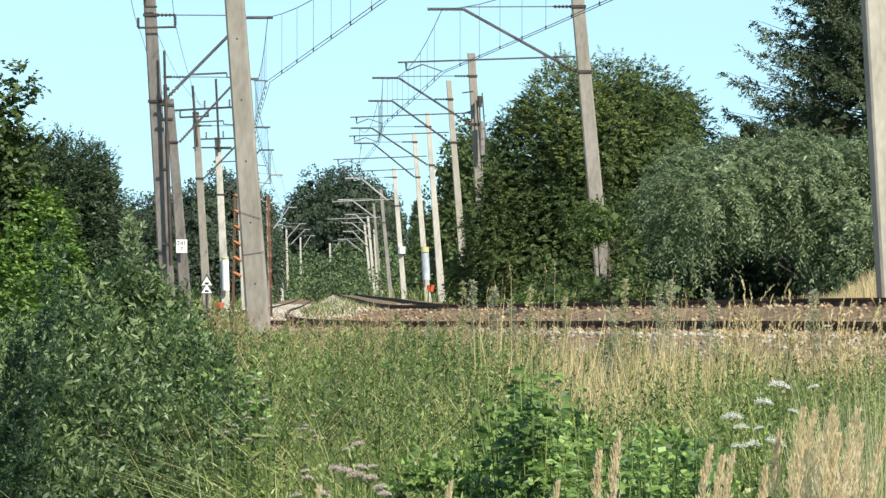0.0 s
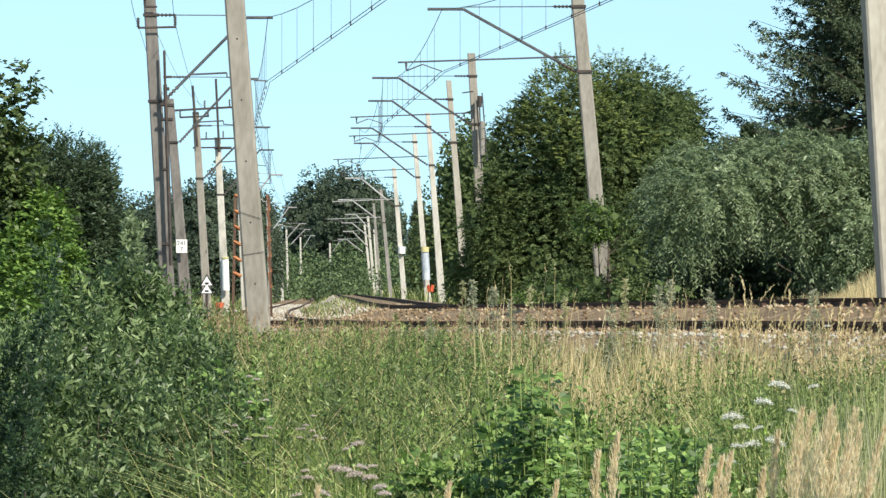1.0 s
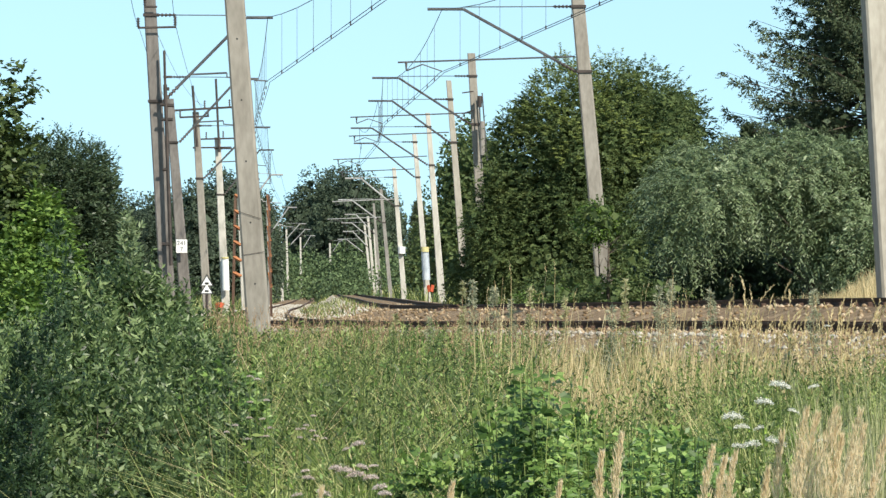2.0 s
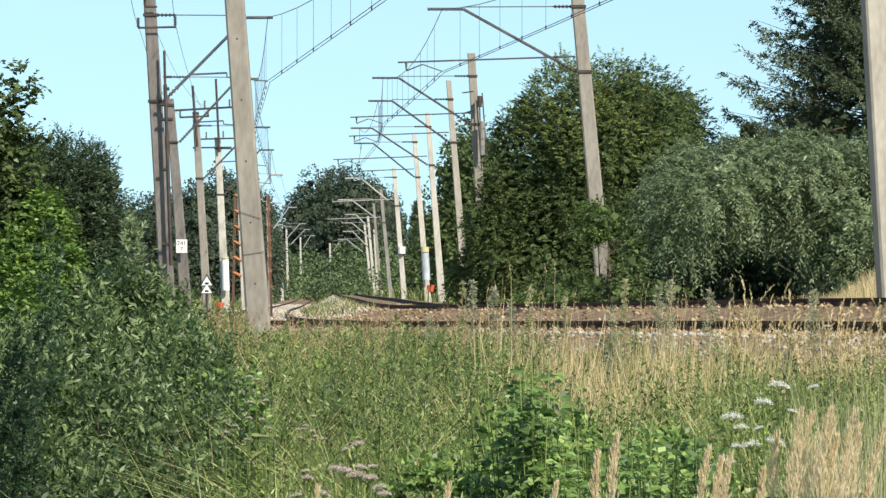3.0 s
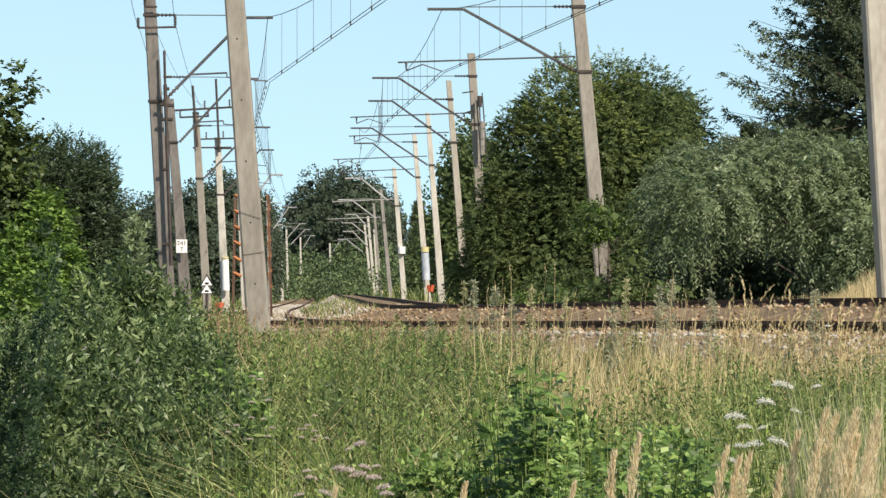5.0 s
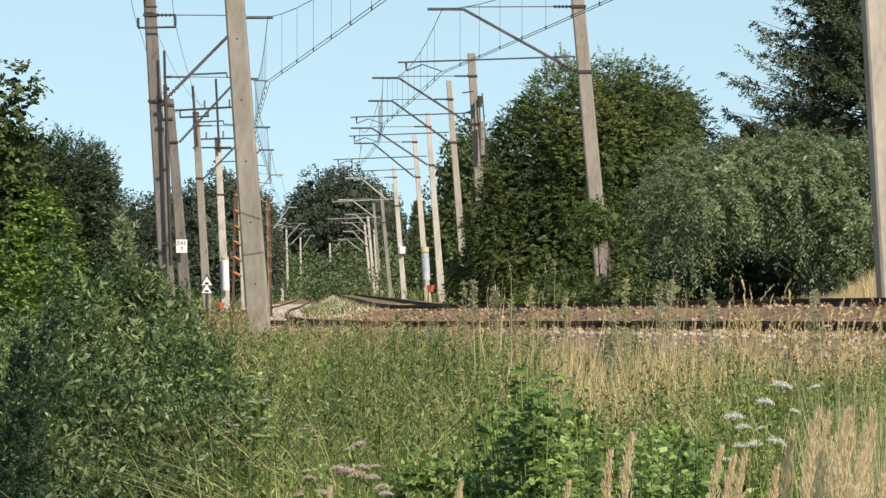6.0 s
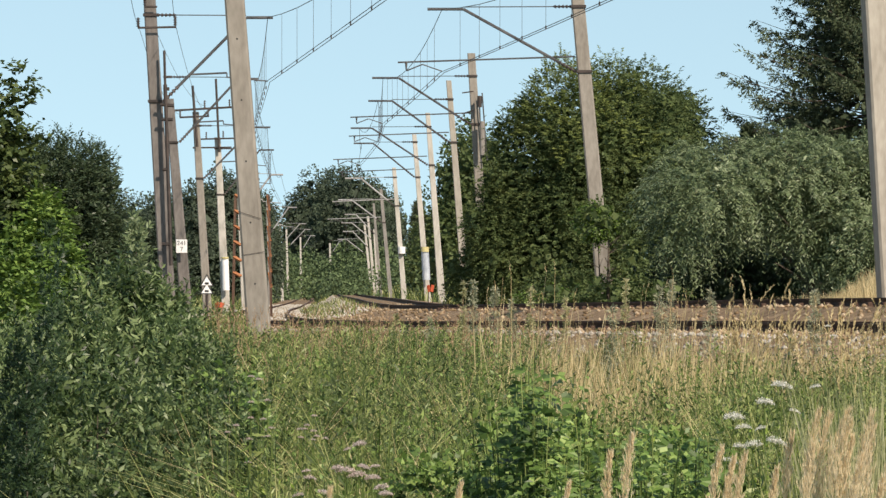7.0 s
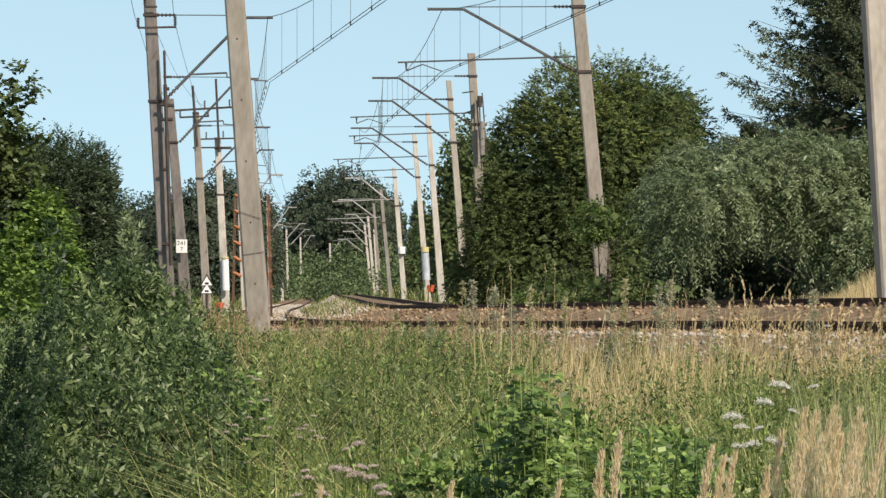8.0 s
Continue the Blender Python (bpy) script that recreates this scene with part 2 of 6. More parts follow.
def sprays(P, D, L, k, leaf, width, sag=0.4, ring=False, first=0.12, wild=0.25, flat_up=0.6, along=0.65):
    """Shoots from P along D that bow under their weight, each with k leaves in two rows or all round."""
    n = len(P)
    L = np.broadcast_to(L, n)
    f = np.tile(np.linspace(first, 1.0, k), n) + RNG.normal(0, 0.02, n * k)
    R = np.repeat
    d, l = R(D, k, axis=0), R(L, k)[:, None]
    ff = f[:, None]
    Q = R(P, k, axis=0) + l * (d * ff + np.array([0, 0, -1.0]) * sag * ff * ff)
    T = unit(d + np.array([0, 0, -2.0]) * sag * ff)
    if ring:
        side = unit(np.cross(T, RNG.normal(size=T.shape)))
    else:
        side = unit(np.cross(T, np.array([0, 0, 1.0])) + 1e-6) * np.tile(np.where(np.arange(k) % 2, 1.0, -1.0), n)[:, None]
    U = unit(T * along + side * 0.75 + RNG.normal(size=T.shape) * wild + np.array([0, 0, -0.3]) * max(sag, 0))
    N = np.cross(U, side) if ring else unit(np.array([0, 0, flat_up]) + RNG.normal(size=T.shape) * 0.35 + d * 0.4)
    s = RNG.uniform(0.7, 1.25, n * k) * (1.1 - 0.45 * np.clip(f, 0, 1) ** 3)
    return leaf_arrays(Q, U, leaf * s, width * s, N)


def join(sets):
    V, Q, base = [], [], 0
    for v, q in sets:
        V.append(v)
        Q.append(q + base)
        base += len(v)
    return np.concatenate(V), np.concatenate(Q)


def blade_arrays(P, height, width, lean, curl=0.35):
    """Grass blades: tapered strips of three joints that bow over sideways."""
    n = len(P)
    a = RNG.uniform(0, 2 * np.pi, n)
    D = np.stack([np.cos(a), np.sin(a), np.zeros(n)], 1)
    b = RNG.uniform(0, 2 * np.pi, n)
    S = np.stack([np.cos(b), np.sin(b), np.zeros(n)], 1)
    height, width = np.broadcast_to(height, n)[:, None], np.broadcast_to(width, n)[:, None]
    lean = (lean * RNG.uniform(0.3, 1.3, n))[:, None]
    rows = []
    for f, wf in ((0, 1.0), (0.4, 0.85), (0.75, 0.55), (1.0, 0.12)):
        c = P + D * height * lean * (f + curl * f * f * 2) + np.array([0, 0, 1.0]) * height * (f - curl * lean * f * f)
        rows += [c - S * width * wf / 2, c + S * width * wf / 2]
    V = np.stack(rows, 1).reshape(-1, 3)
    i = np.arange(n)[:, None] * 8
    Q = np.concatenate([i + np.array([[0, 1, 3, 2]]), i + np.array([[2, 3, 5, 4]]), i + np.array([[4, 5, 7, 6]])])
    return V, Q


# ---- the line and the ground ----
PLAN_Y = [0, 20, 40, 50, 60, 75, 90, 105, 120, 127, 140, 160, 180, 200, 240, 300, 400, 480, 600, 1000, 3000]
PLAN_X = [34, 25, 16.0, 12.1, 8.7, 4.4, 1.26, -0.95, -2.1, -2.4, -2.8, -3.38, -3.9, -4.42, -5.38, -6.77, -9.0, -10.6, -13.1, -21, -60]
PLAN_Z = [1.12, 1.12, 1.1, 1.07, 0.99, 0.785, 0.50, 0.27, 0.05, -0.04, -0.19, -0.41, -0.61, -0.8, -1.24, -1.9, -2.99, -3.88, -5.18, -8.5, -14]
# how much lower the outer track lies
LOW_Y = [0, 105, 120, 140, 160, 180, 200, 240, 300, 400, 480, 600, 3000]
LOW_Z = [-0.31, -0.31, -0.28, -0.25, -0.26, -0.32, -0.38, -0.47, -0.6, -0.69, -0.63, -0.5, -0.4]


def smooth_table(ys, vs):
    g = np.arange(0, 3001, 2.0)
    v = np.interp(g, ys, vs)
    for _ in range(2):
        v = np.convolve(np.pad(v, 4, mode="edge"), np.ones(9) / 9, mode="valid")
    return g, v


GX, GZ, GL = smooth_table(PLAN_Y, PLAN_X), smooth_table(PLAN_Y, PLAN_Z), smooth_table(LOW_Y, LOW_Z)


def line_x(y):
    return np.interp(y, *GX)


def line_z(y):
    return np.interp(y, *GZ)


def low(y):
    return np.interp(y, *GL)


def offset(x, y):
    """Metres to the right of the middle between the tracks."""
    s = (line_x(y + 1) - line_x(y - 1)) / 2
    return (x - line_x(y)) / np.sqrt(1 + s * s)


def smoothstep(a, b, v):
    t = np.clip((v - a) / (b - a), 0, 1)
    return t * t * (3 - 2 * t)


def ground_z(x, y):
    x, y = np.asarray(x, float), np.asarray(y, float)
    o, zr = offset(x, y), line_z(np.clip(y, 0, 3000))
    bed = zr - 0.5 + low(y) * smoothstep(1.5, -1.5, o)
    left = (zr + low(y) - 0.2) * smoothstep(60, 130, y)
    right = zr - 0.15
    side = np.where(o < 0, left, right)
    return bed + (side - bed) * smoothstep(4.2, 9.0, np.abs(o)) + 0.06 * np.sin(x * 0.9 + y * 0.31) * np.sin(y * 0.23)


def strip(offs, heights, y0, y1, step, sunk=None):
    """A ribbon along the line, by offsets and heights across it; sunk says how far each edge follows the outer track."""
    sunk = np.zeros(len(offs)) + (0.0 if sunk is None else sunk)
    ys = np.arange(y0, y1 + step, step)
    s = (line_x(ys + 1) - line_x(ys - 1)) / 2
    k = 1 / np.sqrt(1 + s * s)
    V = np.stack([np.stack([line_x(ys) + o * k, ys - o * s * k, line_z(ys) + h + f * low(ys)], 1) for o, h, f in zip(offs, heights, sunk)], 1)
    m, n = len(ys), len(offs)
    i = (np.arange(m - 1)[:, None] * n + np.arange(n - 1)[None]).ravel()
    return V.reshape(-1, 3), np.stack([i, i + 1, i + n + 1, i + n], 1)


gy = np.concatenate([np.arange(-150, 0, 15), np.arange(0, 260, 1.5), np.arange(260, 900, 20), np.arange(900, 3200, 150)])
gx = np.concatenate([-np.geomspace(1200, 26, 22), np.arange(-25, 40, 0.8), np.geomspace(41, 1200, 22)])
XX, YY = np.meshgrid(gx, gy)
ZZ = ground_z(XX, YY)
nx = len(gx)
gi = (np.arange(len(gy) - 1)[:, None] * nx + np.arange(nx - 1)[None]).ravel()
ground = array_mesh("ground", np.stack([XX, YY, ZZ], -1).reshape(-1, 3), np.stack([gi, gi + 1, gi + nx + 1, gi + nx], 1), M_SOIL)
tagged(ground, "uneven soil under grass and weeds", "ground", kind="structure")
BED = [-5.6, -4.3, -3.3, -0.6, 0.2, 0.7, 3.4, 4.4, 5.4]
BED_Z = [-0.69, -0.16, -0.125, -0.125, -0.14, -0.125, -0.125, -0.16, -0.6]
BED_SUNK = [1, 1, 1, 1, 0.5, 0, 0, 0, 0]
bv, bq = strip(BED, BED_Z, 30, 620, 1.0, BED_SUNK)
tagged(array_mesh("ballast", bv, bq, M_BALLAST), "brown rust-stained crushed stone bed under the rails", "ballast", kind="structure")


def stones(name, n, o0, o1, y0, y1, size, colours, label):
    """Loose stones on the bed, each a small uneven octahedron."""
    y = y0 + (y1 - y0) * RNG.random(n) ** 1.3
    o = RNG.uniform(o0, o1, n)
    h = np.interp(o, BED, BED_Z) + np.interp(o, BED, BED_SUNK) * low(y)
    s = (line_x(y + 1) - line_x(y - 1)) / 2
    k = 1 / np.sqrt(1 + s * s)
    C = np.stack([line_x(y) + o * k, y - o * s * k, line_z(y) + h + 0.012], 1)
    r = RNG.uniform(*size, (n, 1, 1)) * (1 + 0.35 * (RNG.random((n, 6, 1)) - 0.5))
    A = np.array([[1, 0, 0], [-1, 0, 0], [0, 1, 0], [0, -1, 0], [0, 0, .75], [0, 0, -.75]])
    a = RNG.uniform(0, 6.28, n)
    c, sn = np.cos(a)[:, None], np.sin(a)[:, None]
    D = np.stack([A[:, 0] * c - A[:, 1] * sn, A[:, 0] * sn + A[:, 1] * c, np.broadcast_to(A[:, 2], (n, 6))], 2)
    V = (C[:, None] + D * r).reshape(-1, 3)
    T = np.array([[0, 2, 4], [2, 1, 4], [1, 3, 4], [3, 0, 4], [2, 0, 5], [1, 2, 5], [3, 1, 5], [0, 3, 5]])
    T = (np.arange(n)[:, None, None] * 6 + T).reshape(-1, 3)
    m = leafy(name, *colours, 0.95, 0.0, 0.6, 0.2)
    tagged(array_mesh(name, V, np.zeros((0, 4), int), m, tris=T), label, "stones", kind="stuff")


stones("ballast_stones", 12000, -4.2, 5.0, 52, 177, (0.022, 0.055), ((0.12, 0.078, 0.042), (0.27, 0.19, 0.11), (0.52, 0.42, 0.30)), "loose brown and pale crushed stones")
stones("shoulder_stones", 4200, -5.5, -3.9, 52, 168, (0.024, 0.052), ((0.20, 0.175, 0.14), (0.34, 0.31, 0.265), (0.50, 0.47, 0.42)), "pale grey crushed stones on the shoulder of the bed")


stones("pale_stones", 5200, -4.2, 0.8, 128, 420, (0.03, 0.07), ((0.30, 0.26, 0.20), (0.46, 0.42, 0.35), (0.62, 0.58, 0.50)), "pale sandy crushed stones round the far rails")


def sweep(profile, off, sunk, y0, y1, step):
    offs = [off + p[0] for p in profile] + [off + profile[0][0]]
    return strip(offs, [p[1] for p in profile] + [profile[0][1]], y0, y1, step, sunk)


RAIL = [(-0.0365, 0.0), (-0.0365, -0.032), (-0.010, -0.045), (-0.009, -0.115), (-0.065, -0.13), (-0.065, -0.142),
        (0.065, -0.142), (0.065, -0.13), (0.009, -0.115), (0.010, -0.045), (0.0365, -0.032), (0.0365, 0.0)]


def sleeper_mesh():
    bm = bmesh.new()
    block(bm, (0, 0, -0.09), (2.5, 0.24, 0.18), 0.012)
    me = bpy.data.meshes.new("sleeper")
    bm.to_mesh(me)
    bm.free()
    me.materials.append(M_SLEEPER)
    return me


def plate_mesh():
    bm = bmesh.new()
    block(bm, (0, 0, 0.012), (0.36, 0.16, 0.024), 0.004)
    for sx in (-0.12, 0.12):
        block(bm, (sx, 0, 0.045), (0.07, 0.09, 0.05), 0.008)
    me = bpy.data.meshes.new("chair_plate")
    bm.to_mesh(me)
    bm.free()
    me.materials.append(M_RUST)
    return me


SLEEPER, PLATE = sleeper_mesh(), plate_mesh()


def track(off, sunk, label):
    t = thing("railway_track", (0, 0, 0), label, "railway track", "tracks of the line", "structure")
    for side in (-0.7525, 0.7525):
        v, q = sweep(RAIL, off + side, sunk, 30, 620, 1.0)
        tagged(array_mesh("rail", v, q, M_RUST, t), "rust-brown steel rail")
        v, q = strip([off + side - 0.033, off + side + 0.033], [0.002, 0.002], 30, 620, 1.0, sunk)
        array_mesh("rail_head", v, q, M_RAILTOP, t)
    y = 55.0
    while y < 178:
        s = float(line_x(y + 1) - line_x(y - 1)) / 2
        k = 1 / math.sqrt(1 + s * s)
        ob = new("sleeper", SLEEPER)
        ob.parent = t
        a = -math.degrees(math.atan(s))
        g = (line_z(y + 1) - line_z(y - 1)) / 2
        ob.matrix_basis = pose(line_x(y) + off * k, y - off * s * k, line_z(y) + sunk * low(y) - 0.132, math.degrees(g), 0, a + RNG.normal(0, 0.6))
        if y < 110:
            for side in (-0.7525, 0.7525):
                pl = new("chair_plate", PLATE)
                pl.parent = t
                pl.matrix_basis = ob.matrix_basis @ pose(side, 0, 0)
        y += 0.62
    return t


track(2.0, 0, "rusty railway track on wooden sleepers, inner side of the curve")
track(-2.0, 1, "rusty railway track half hidden by dry grass")


# ---- masts and wires ----
def shaft_mesh(bm, h, wb, wt, db, dt, lean):
    """A tapered square-sided concrete post with chamfered edges, leaning to -x."""
    t = math.tan(radians(lean))
    rings = []
    for f in (0, 0.35, 0.7, 1.0):
        w, d = wb + (wt - wb) * f, db + (dt - db) * f
        c = min(w, d) * 0.1
        z = h * f
        pts = [(-w / 2 + c, -d / 2), (w / 2 - c, -d / 2), (w / 2, -d / 2 + c), (w / 2, d / 2 - c), (w / 2 - c, d / 2), (-w / 2 + c, d / 2), (-w / 2, d / 2 - c), (-w / 2, -d / 2 + c)]
        rings.append([bm.verts.new((x - t * z, y, z)) for x, y in pts])
    for a, b in zip(rings, rings[1:]):
        for i in range(8):
            bm.faces.new((a[i], a[(i + 1) % 8], b[(i + 1) % 8], b[i]))
    bm.faces.new(rings[-1])
    bm.faces.new(list(reversed(rings[0])))


def insulator(bm, p, q, r=0.055, n=5):
    p, q = Vector(p), Vector(q)
    tube(bm, p, q, r * 0.45)
    for i in range(n):
        a = p.lerp(q, (i + 0.2) / n)
        b = p.lerp(q, (i + 0.75) / n)
        tube(bm, a, b, r, r * 0.6, 10)


def mast(place, height, wb, wt, lean, material, label, arms=(), holes=False, bands=(), depth=None):
    """A concrete overhead-line mast. Each arm: (side, reach to the wires, height of the contact wire above the base)."""
    m = thing("overhead_line_mast", place, label, "railway mast", "masts of the overhead line")
    db = depth or wb * 0.9
    bm = bmesh.new()
    shaft_mesh(bm, height, wb, wt, db, db * wt / wb, lean)
    part("shaft", bm, material, m)
    # far arms are drawn bolder and in the steel with sunlight in its colour
    steel, bold = (M_STEEL, 1.0) if place[1] < 260 else (M_STEEL_LIT, 1.35)
    t = math.tan(radians(lean))

    def axis(z):
        return -t * z
    if holes:
        z = 0.9
        while z < height - 0.5:
            bm = bmesh.new()
            f = z / height
            d = db * (1 + (wt / wb - 1) * f)
            # no hole is cut; a black disc stands for its dark inside
            tube(bm, (axis(z), -d / 2 - 0.003, z), (axis(z), -d / 2 + 0.02, z), 0.013, n=10)
            part("bolt_hole", bm, M_BLACK, m, "black disc standing for the dark of a bolt hole")
            z += 0.82
    for z in bands:
        f = z / height
        w, d = (wb + (wt - wb) * f), db * (1 + (wt / wb - 1) * f)
        bm = bmesh.new()
        block(bm, (axis(z), 0, z), (w + 0.03, d + 0.03, 0.05), 0.004)
        part("clamp_band", bm, M_DARKSTEEL, m, "dark steel clamp band")
    for side, reach, hc in arms:
        hm = hc + 1.5
        kx = axis(hc) + side * reach
        wx = 0.5 * wb
        low = hc + 0.02 if side < 0 else hc - 0.45
        s0 = Vector((axis(low) + side * wx, 0, low))
        tip = Vector((kx + side * 0.05 - side * 0.35, 0, hm))
        knee = Vector((kx - side * 0.5, 0, hm))
        dirn = (knee - s0).normalized()
        bm = bmesh.new()
        insulator(bm, s0, s0 + dirn * 0.5)
        part("insulator", bm, M_PORCELAIN, m, "dark brown ribbed insulator")
        bm = bmesh.new()
        if side > 0:
            for z in (s0.z, hm + 0.06):
                bb = bmesh.new()
                w = wb + (wt - wb) * z / height
                block(bb, (axis(z), 0, z), (w + 0.05, w + 0.05, 0.07), 0.006)
                part("clamp_band", bb, M_DARKSTEEL, m, "dark steel clamp band")
        top = Vector((axis(hm) + side * wx * 0.8, 0, hm + 0.06))
        insulator(bm, top, top + Vector((side * 0.45, 0, 0)), 0.045)
        part("insulator", bm, M_PORCELAIN, m, "dark brown ribbed insulator")
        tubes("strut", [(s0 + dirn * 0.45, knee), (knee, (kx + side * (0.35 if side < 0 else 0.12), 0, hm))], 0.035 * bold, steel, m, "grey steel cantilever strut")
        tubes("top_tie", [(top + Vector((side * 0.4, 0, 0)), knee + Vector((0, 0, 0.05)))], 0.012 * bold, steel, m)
        if place[1] > 400:   # the furthest arms have no tube below the strut
            continue
        if side > 0:   # outside of the curve: the tube hangs from the strut and holds the wire by a short arm
            r0 = s0.lerp(knee, 0.32)
            r1 = Vector((kx - 0.95, 0, r0.z + 0.04))
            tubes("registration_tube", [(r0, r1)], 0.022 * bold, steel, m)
            tubes("steady_arm", [(r1, r1 + Vector((0, 0, -0.12))), (r1 + Vector((0, 0, -0.1)), (kx, 0, hc + 0.02))], 0.016 * bold, steel, m)
            continue
        r0 = Vector((axis(hc + 0.3) + side * wx, 0, hc + 0.38))
        r1 = Vector((kx + side * 1.05, 0, hc + 0.24))
        tubes("registration_tube", [(r0, r1)], 0.02 * bold, steel, m)
        a = Vector((kx + side * 0.85, 0, hc + 0.26))
        b = a + Vector((0, 0, -0.22))
        bm = bmesh.new()
        tube(bm, a, b, 0.035, 0.012)
        c = b.lerp(Vector((kx, 0, hc)), 0.45) + Vector((0, 0, 0.17))
        tube(bm, b, c, 0.016)
        tube(bm, c, Vector((kx, 0, hc + 0.03)), 0.014)
        part("steady_arm", bm, M_STEEL, m)
        for z in (s0.z, hm + 0.06):
            bm = bmesh.new()
            w = wb + (wt - wb) * z / height
            block(bm, (axis(z), 0, z), (w + 0.05, w + 0.05, 0.07), 0.006)
            part("clamp_band", bm, M_DARKSTEEL, m, "dark steel clamp band")
    return m


def row_mast(foot, side, height, wb, wt, lean, mat, wire, label, **kw):
    """A mast beside the line whose arm carries the wires that pass at (x, z)."""
    hc = wire[1] - foot[2]
    reach = abs(wire[0] - (foot[0] - math.tan(radians(lean)) * hc))
    MASTS.append(mast(foot, height, wb, wt, lean, mat, label, [(side, reach, hc)], **kw))
    return (wire[0], foot[1], wire[1])


LEFT_WIRES, RIGHT_WIRES, MASTS = [], [], []
RIGHT_NEAR = [  # x, distance, foot, height, width at base and top, lean, wire's x and z
    (7.22, 86, 0.18, 9.6, 0.42, 0.33, 3.6, 4.10, 6.05, M_CONCRETE_BEIGE),
    (3.88, 127, -0.44, 9.4, 0.38, 0.29, 5.2, -0.02, 5.46, M_CONCRETE),
    (1.43, 172, -1.21, 8.62, 0.34, 0.25, 3.49, -1.92, 5.12, M_CONCRETE),
    (0.89, 192, -1.57, 8.67, 0.29, 0.19, 4.53, -2.32, 4.87, M_CONCRETE_BEIGE),
    (0.02, 215, -1.92, 8.37, 0.31, 0.18, 4.33, -3.35, 4.34, M_CONCRETE_LIT),
    (-0.59, 235, -2.21, 8.16, 0.29, 0.19, 4.68, -3.56, 4.06, M_CONCRETE_LIT),
]
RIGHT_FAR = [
    (-2.01, 290, -2.97, 8.12, 0.31, 0.21, 4.51, -4.94, 3.07, M_CONCRETE_LIT),
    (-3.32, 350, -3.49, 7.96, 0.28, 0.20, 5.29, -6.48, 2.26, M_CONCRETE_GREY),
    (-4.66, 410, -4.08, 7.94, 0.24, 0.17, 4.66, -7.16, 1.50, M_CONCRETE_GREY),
    (-5.28, 440, -4.32, 6.21, 0.22, 0.16, 3.41, -7.97, 0.90, M_CONCRETE_LIT),
    (-5.76, 460, -4.50, 7.51, 0.26, 0.19, 5.16, -8.23, 0.20, M_CONCRETE_LIT),
    (-6.84, 520, -5.09, 7.44, 0.26, 0.19, 5.87, -9.85, -0.56, M_CONCRETE_LIT),
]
RIGHT_ROW = RIGHT_NEAR + RIGHT_FAR
for x, d, foot, h, wb, wt, lean, kx, kz, mat in RIGHT_ROW:
    RIGHT_WIRES.append(row_mast((x, d, foot), -1, h, wb, wt, lean, mat, (kx, kz),
                                "tapered concrete railway mast leaning, with steel cantilever arm"))
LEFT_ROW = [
    (-6.34, 125, -0.96, 9.6, 0.36, 0.26, 3.5, -4.08, 5.18, M_CONCRETE_SHADED),
    (-7.85, 165, -1.22, 7.0, 0.38, 0.24, 4.5, -5.80, 4.89, M_CONCRETE_SHADED),
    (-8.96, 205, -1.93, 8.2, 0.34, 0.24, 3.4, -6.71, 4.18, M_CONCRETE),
    (-9.47, 235, -2.38, 8.2, 0.38, 0.26, 2.8, -7.52, 3.77, M_CONCRETE_LIT),
    (-10.32, 280, -2.90, 8.0, 0.34, 0.24, 2.5, -8.46, 3.16, M_CONCRETE_LIT),
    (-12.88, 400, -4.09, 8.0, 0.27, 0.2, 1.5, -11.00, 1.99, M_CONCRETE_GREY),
    (-15.55, 520, -5.16, 7.6, 0.27, 0.2, 2.0, -13.37, 0.94, M_CONCRETE_LIT),
    (-17.02, 590, -5.66, 7.6, 0.28, 0.2, 1.5, -14.66, 0.42, M_CONCRETE_LIT),
    (-18.23, 690, -6.42, 7.4, 0.28, 0.2, 0.8, -16.52, -0.34, M_CONCRETE_LIT),
    (-16.76, 800, -7.23, 7.2, 0.33, 0.25, 0.8, -18.80, -1.21, M_CONCRETE_LIT),
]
for x, d, foot, h, wb, wt, lean, kx, kz, mat in LEFT_ROW:
    LEFT_WIRES.append(row_mast((x, d, foot), 1, h, wb, wt, lean, mat, (kx, kz),
                               "tapered concrete railway mast on the outside of the curve"))

# the bare mast that stands alone in front of the curve
BARE = mast((-2.45, 72, 0.1), 7.6, 0.325, 0.225, 4.2, M_CONCRETE, "bare beige concrete mast with a row of bolt holes", holes=True, bands=(), depth=0.3)


for z0, dz in ((1.87, -0.10), (1.28, 0.05)):
    cx, cw = -math.tan(radians(4.2)) * z0, 0.325 - 0.1 * z0 / 7.6
    tubes("wire_band", [((cx - cw / 2 - 0.004, -0.155, z0), (cx + cw / 2 + 0.004, -0.155, z0 + dz))], 0.0035, M_DARKSTEEL, BARE, "thin dark wire wound round the shaft", 5)


def world_part(name, m, runs, r, material, label="", n=6):
    """Tubes given in world coordinates that belong to a thing."""
    inv = m.matrix_basis.inverted()
    return tubes(name, [(inv @ Vector(p), inv @ Vector(q)) for p, q in runs], r, material, m, label, n)


def post_insulator(m, p, h, material=None):
    bm = bmesh.new()
    q = m.matrix_basis.inverted() @ Vector(p)
    insulator(bm, q, q + Vector((0, 0, h)), 0.05, 4)
    return part("insulator", bm, M_PORCELAIN, m, "dark ribbed pin insulator")


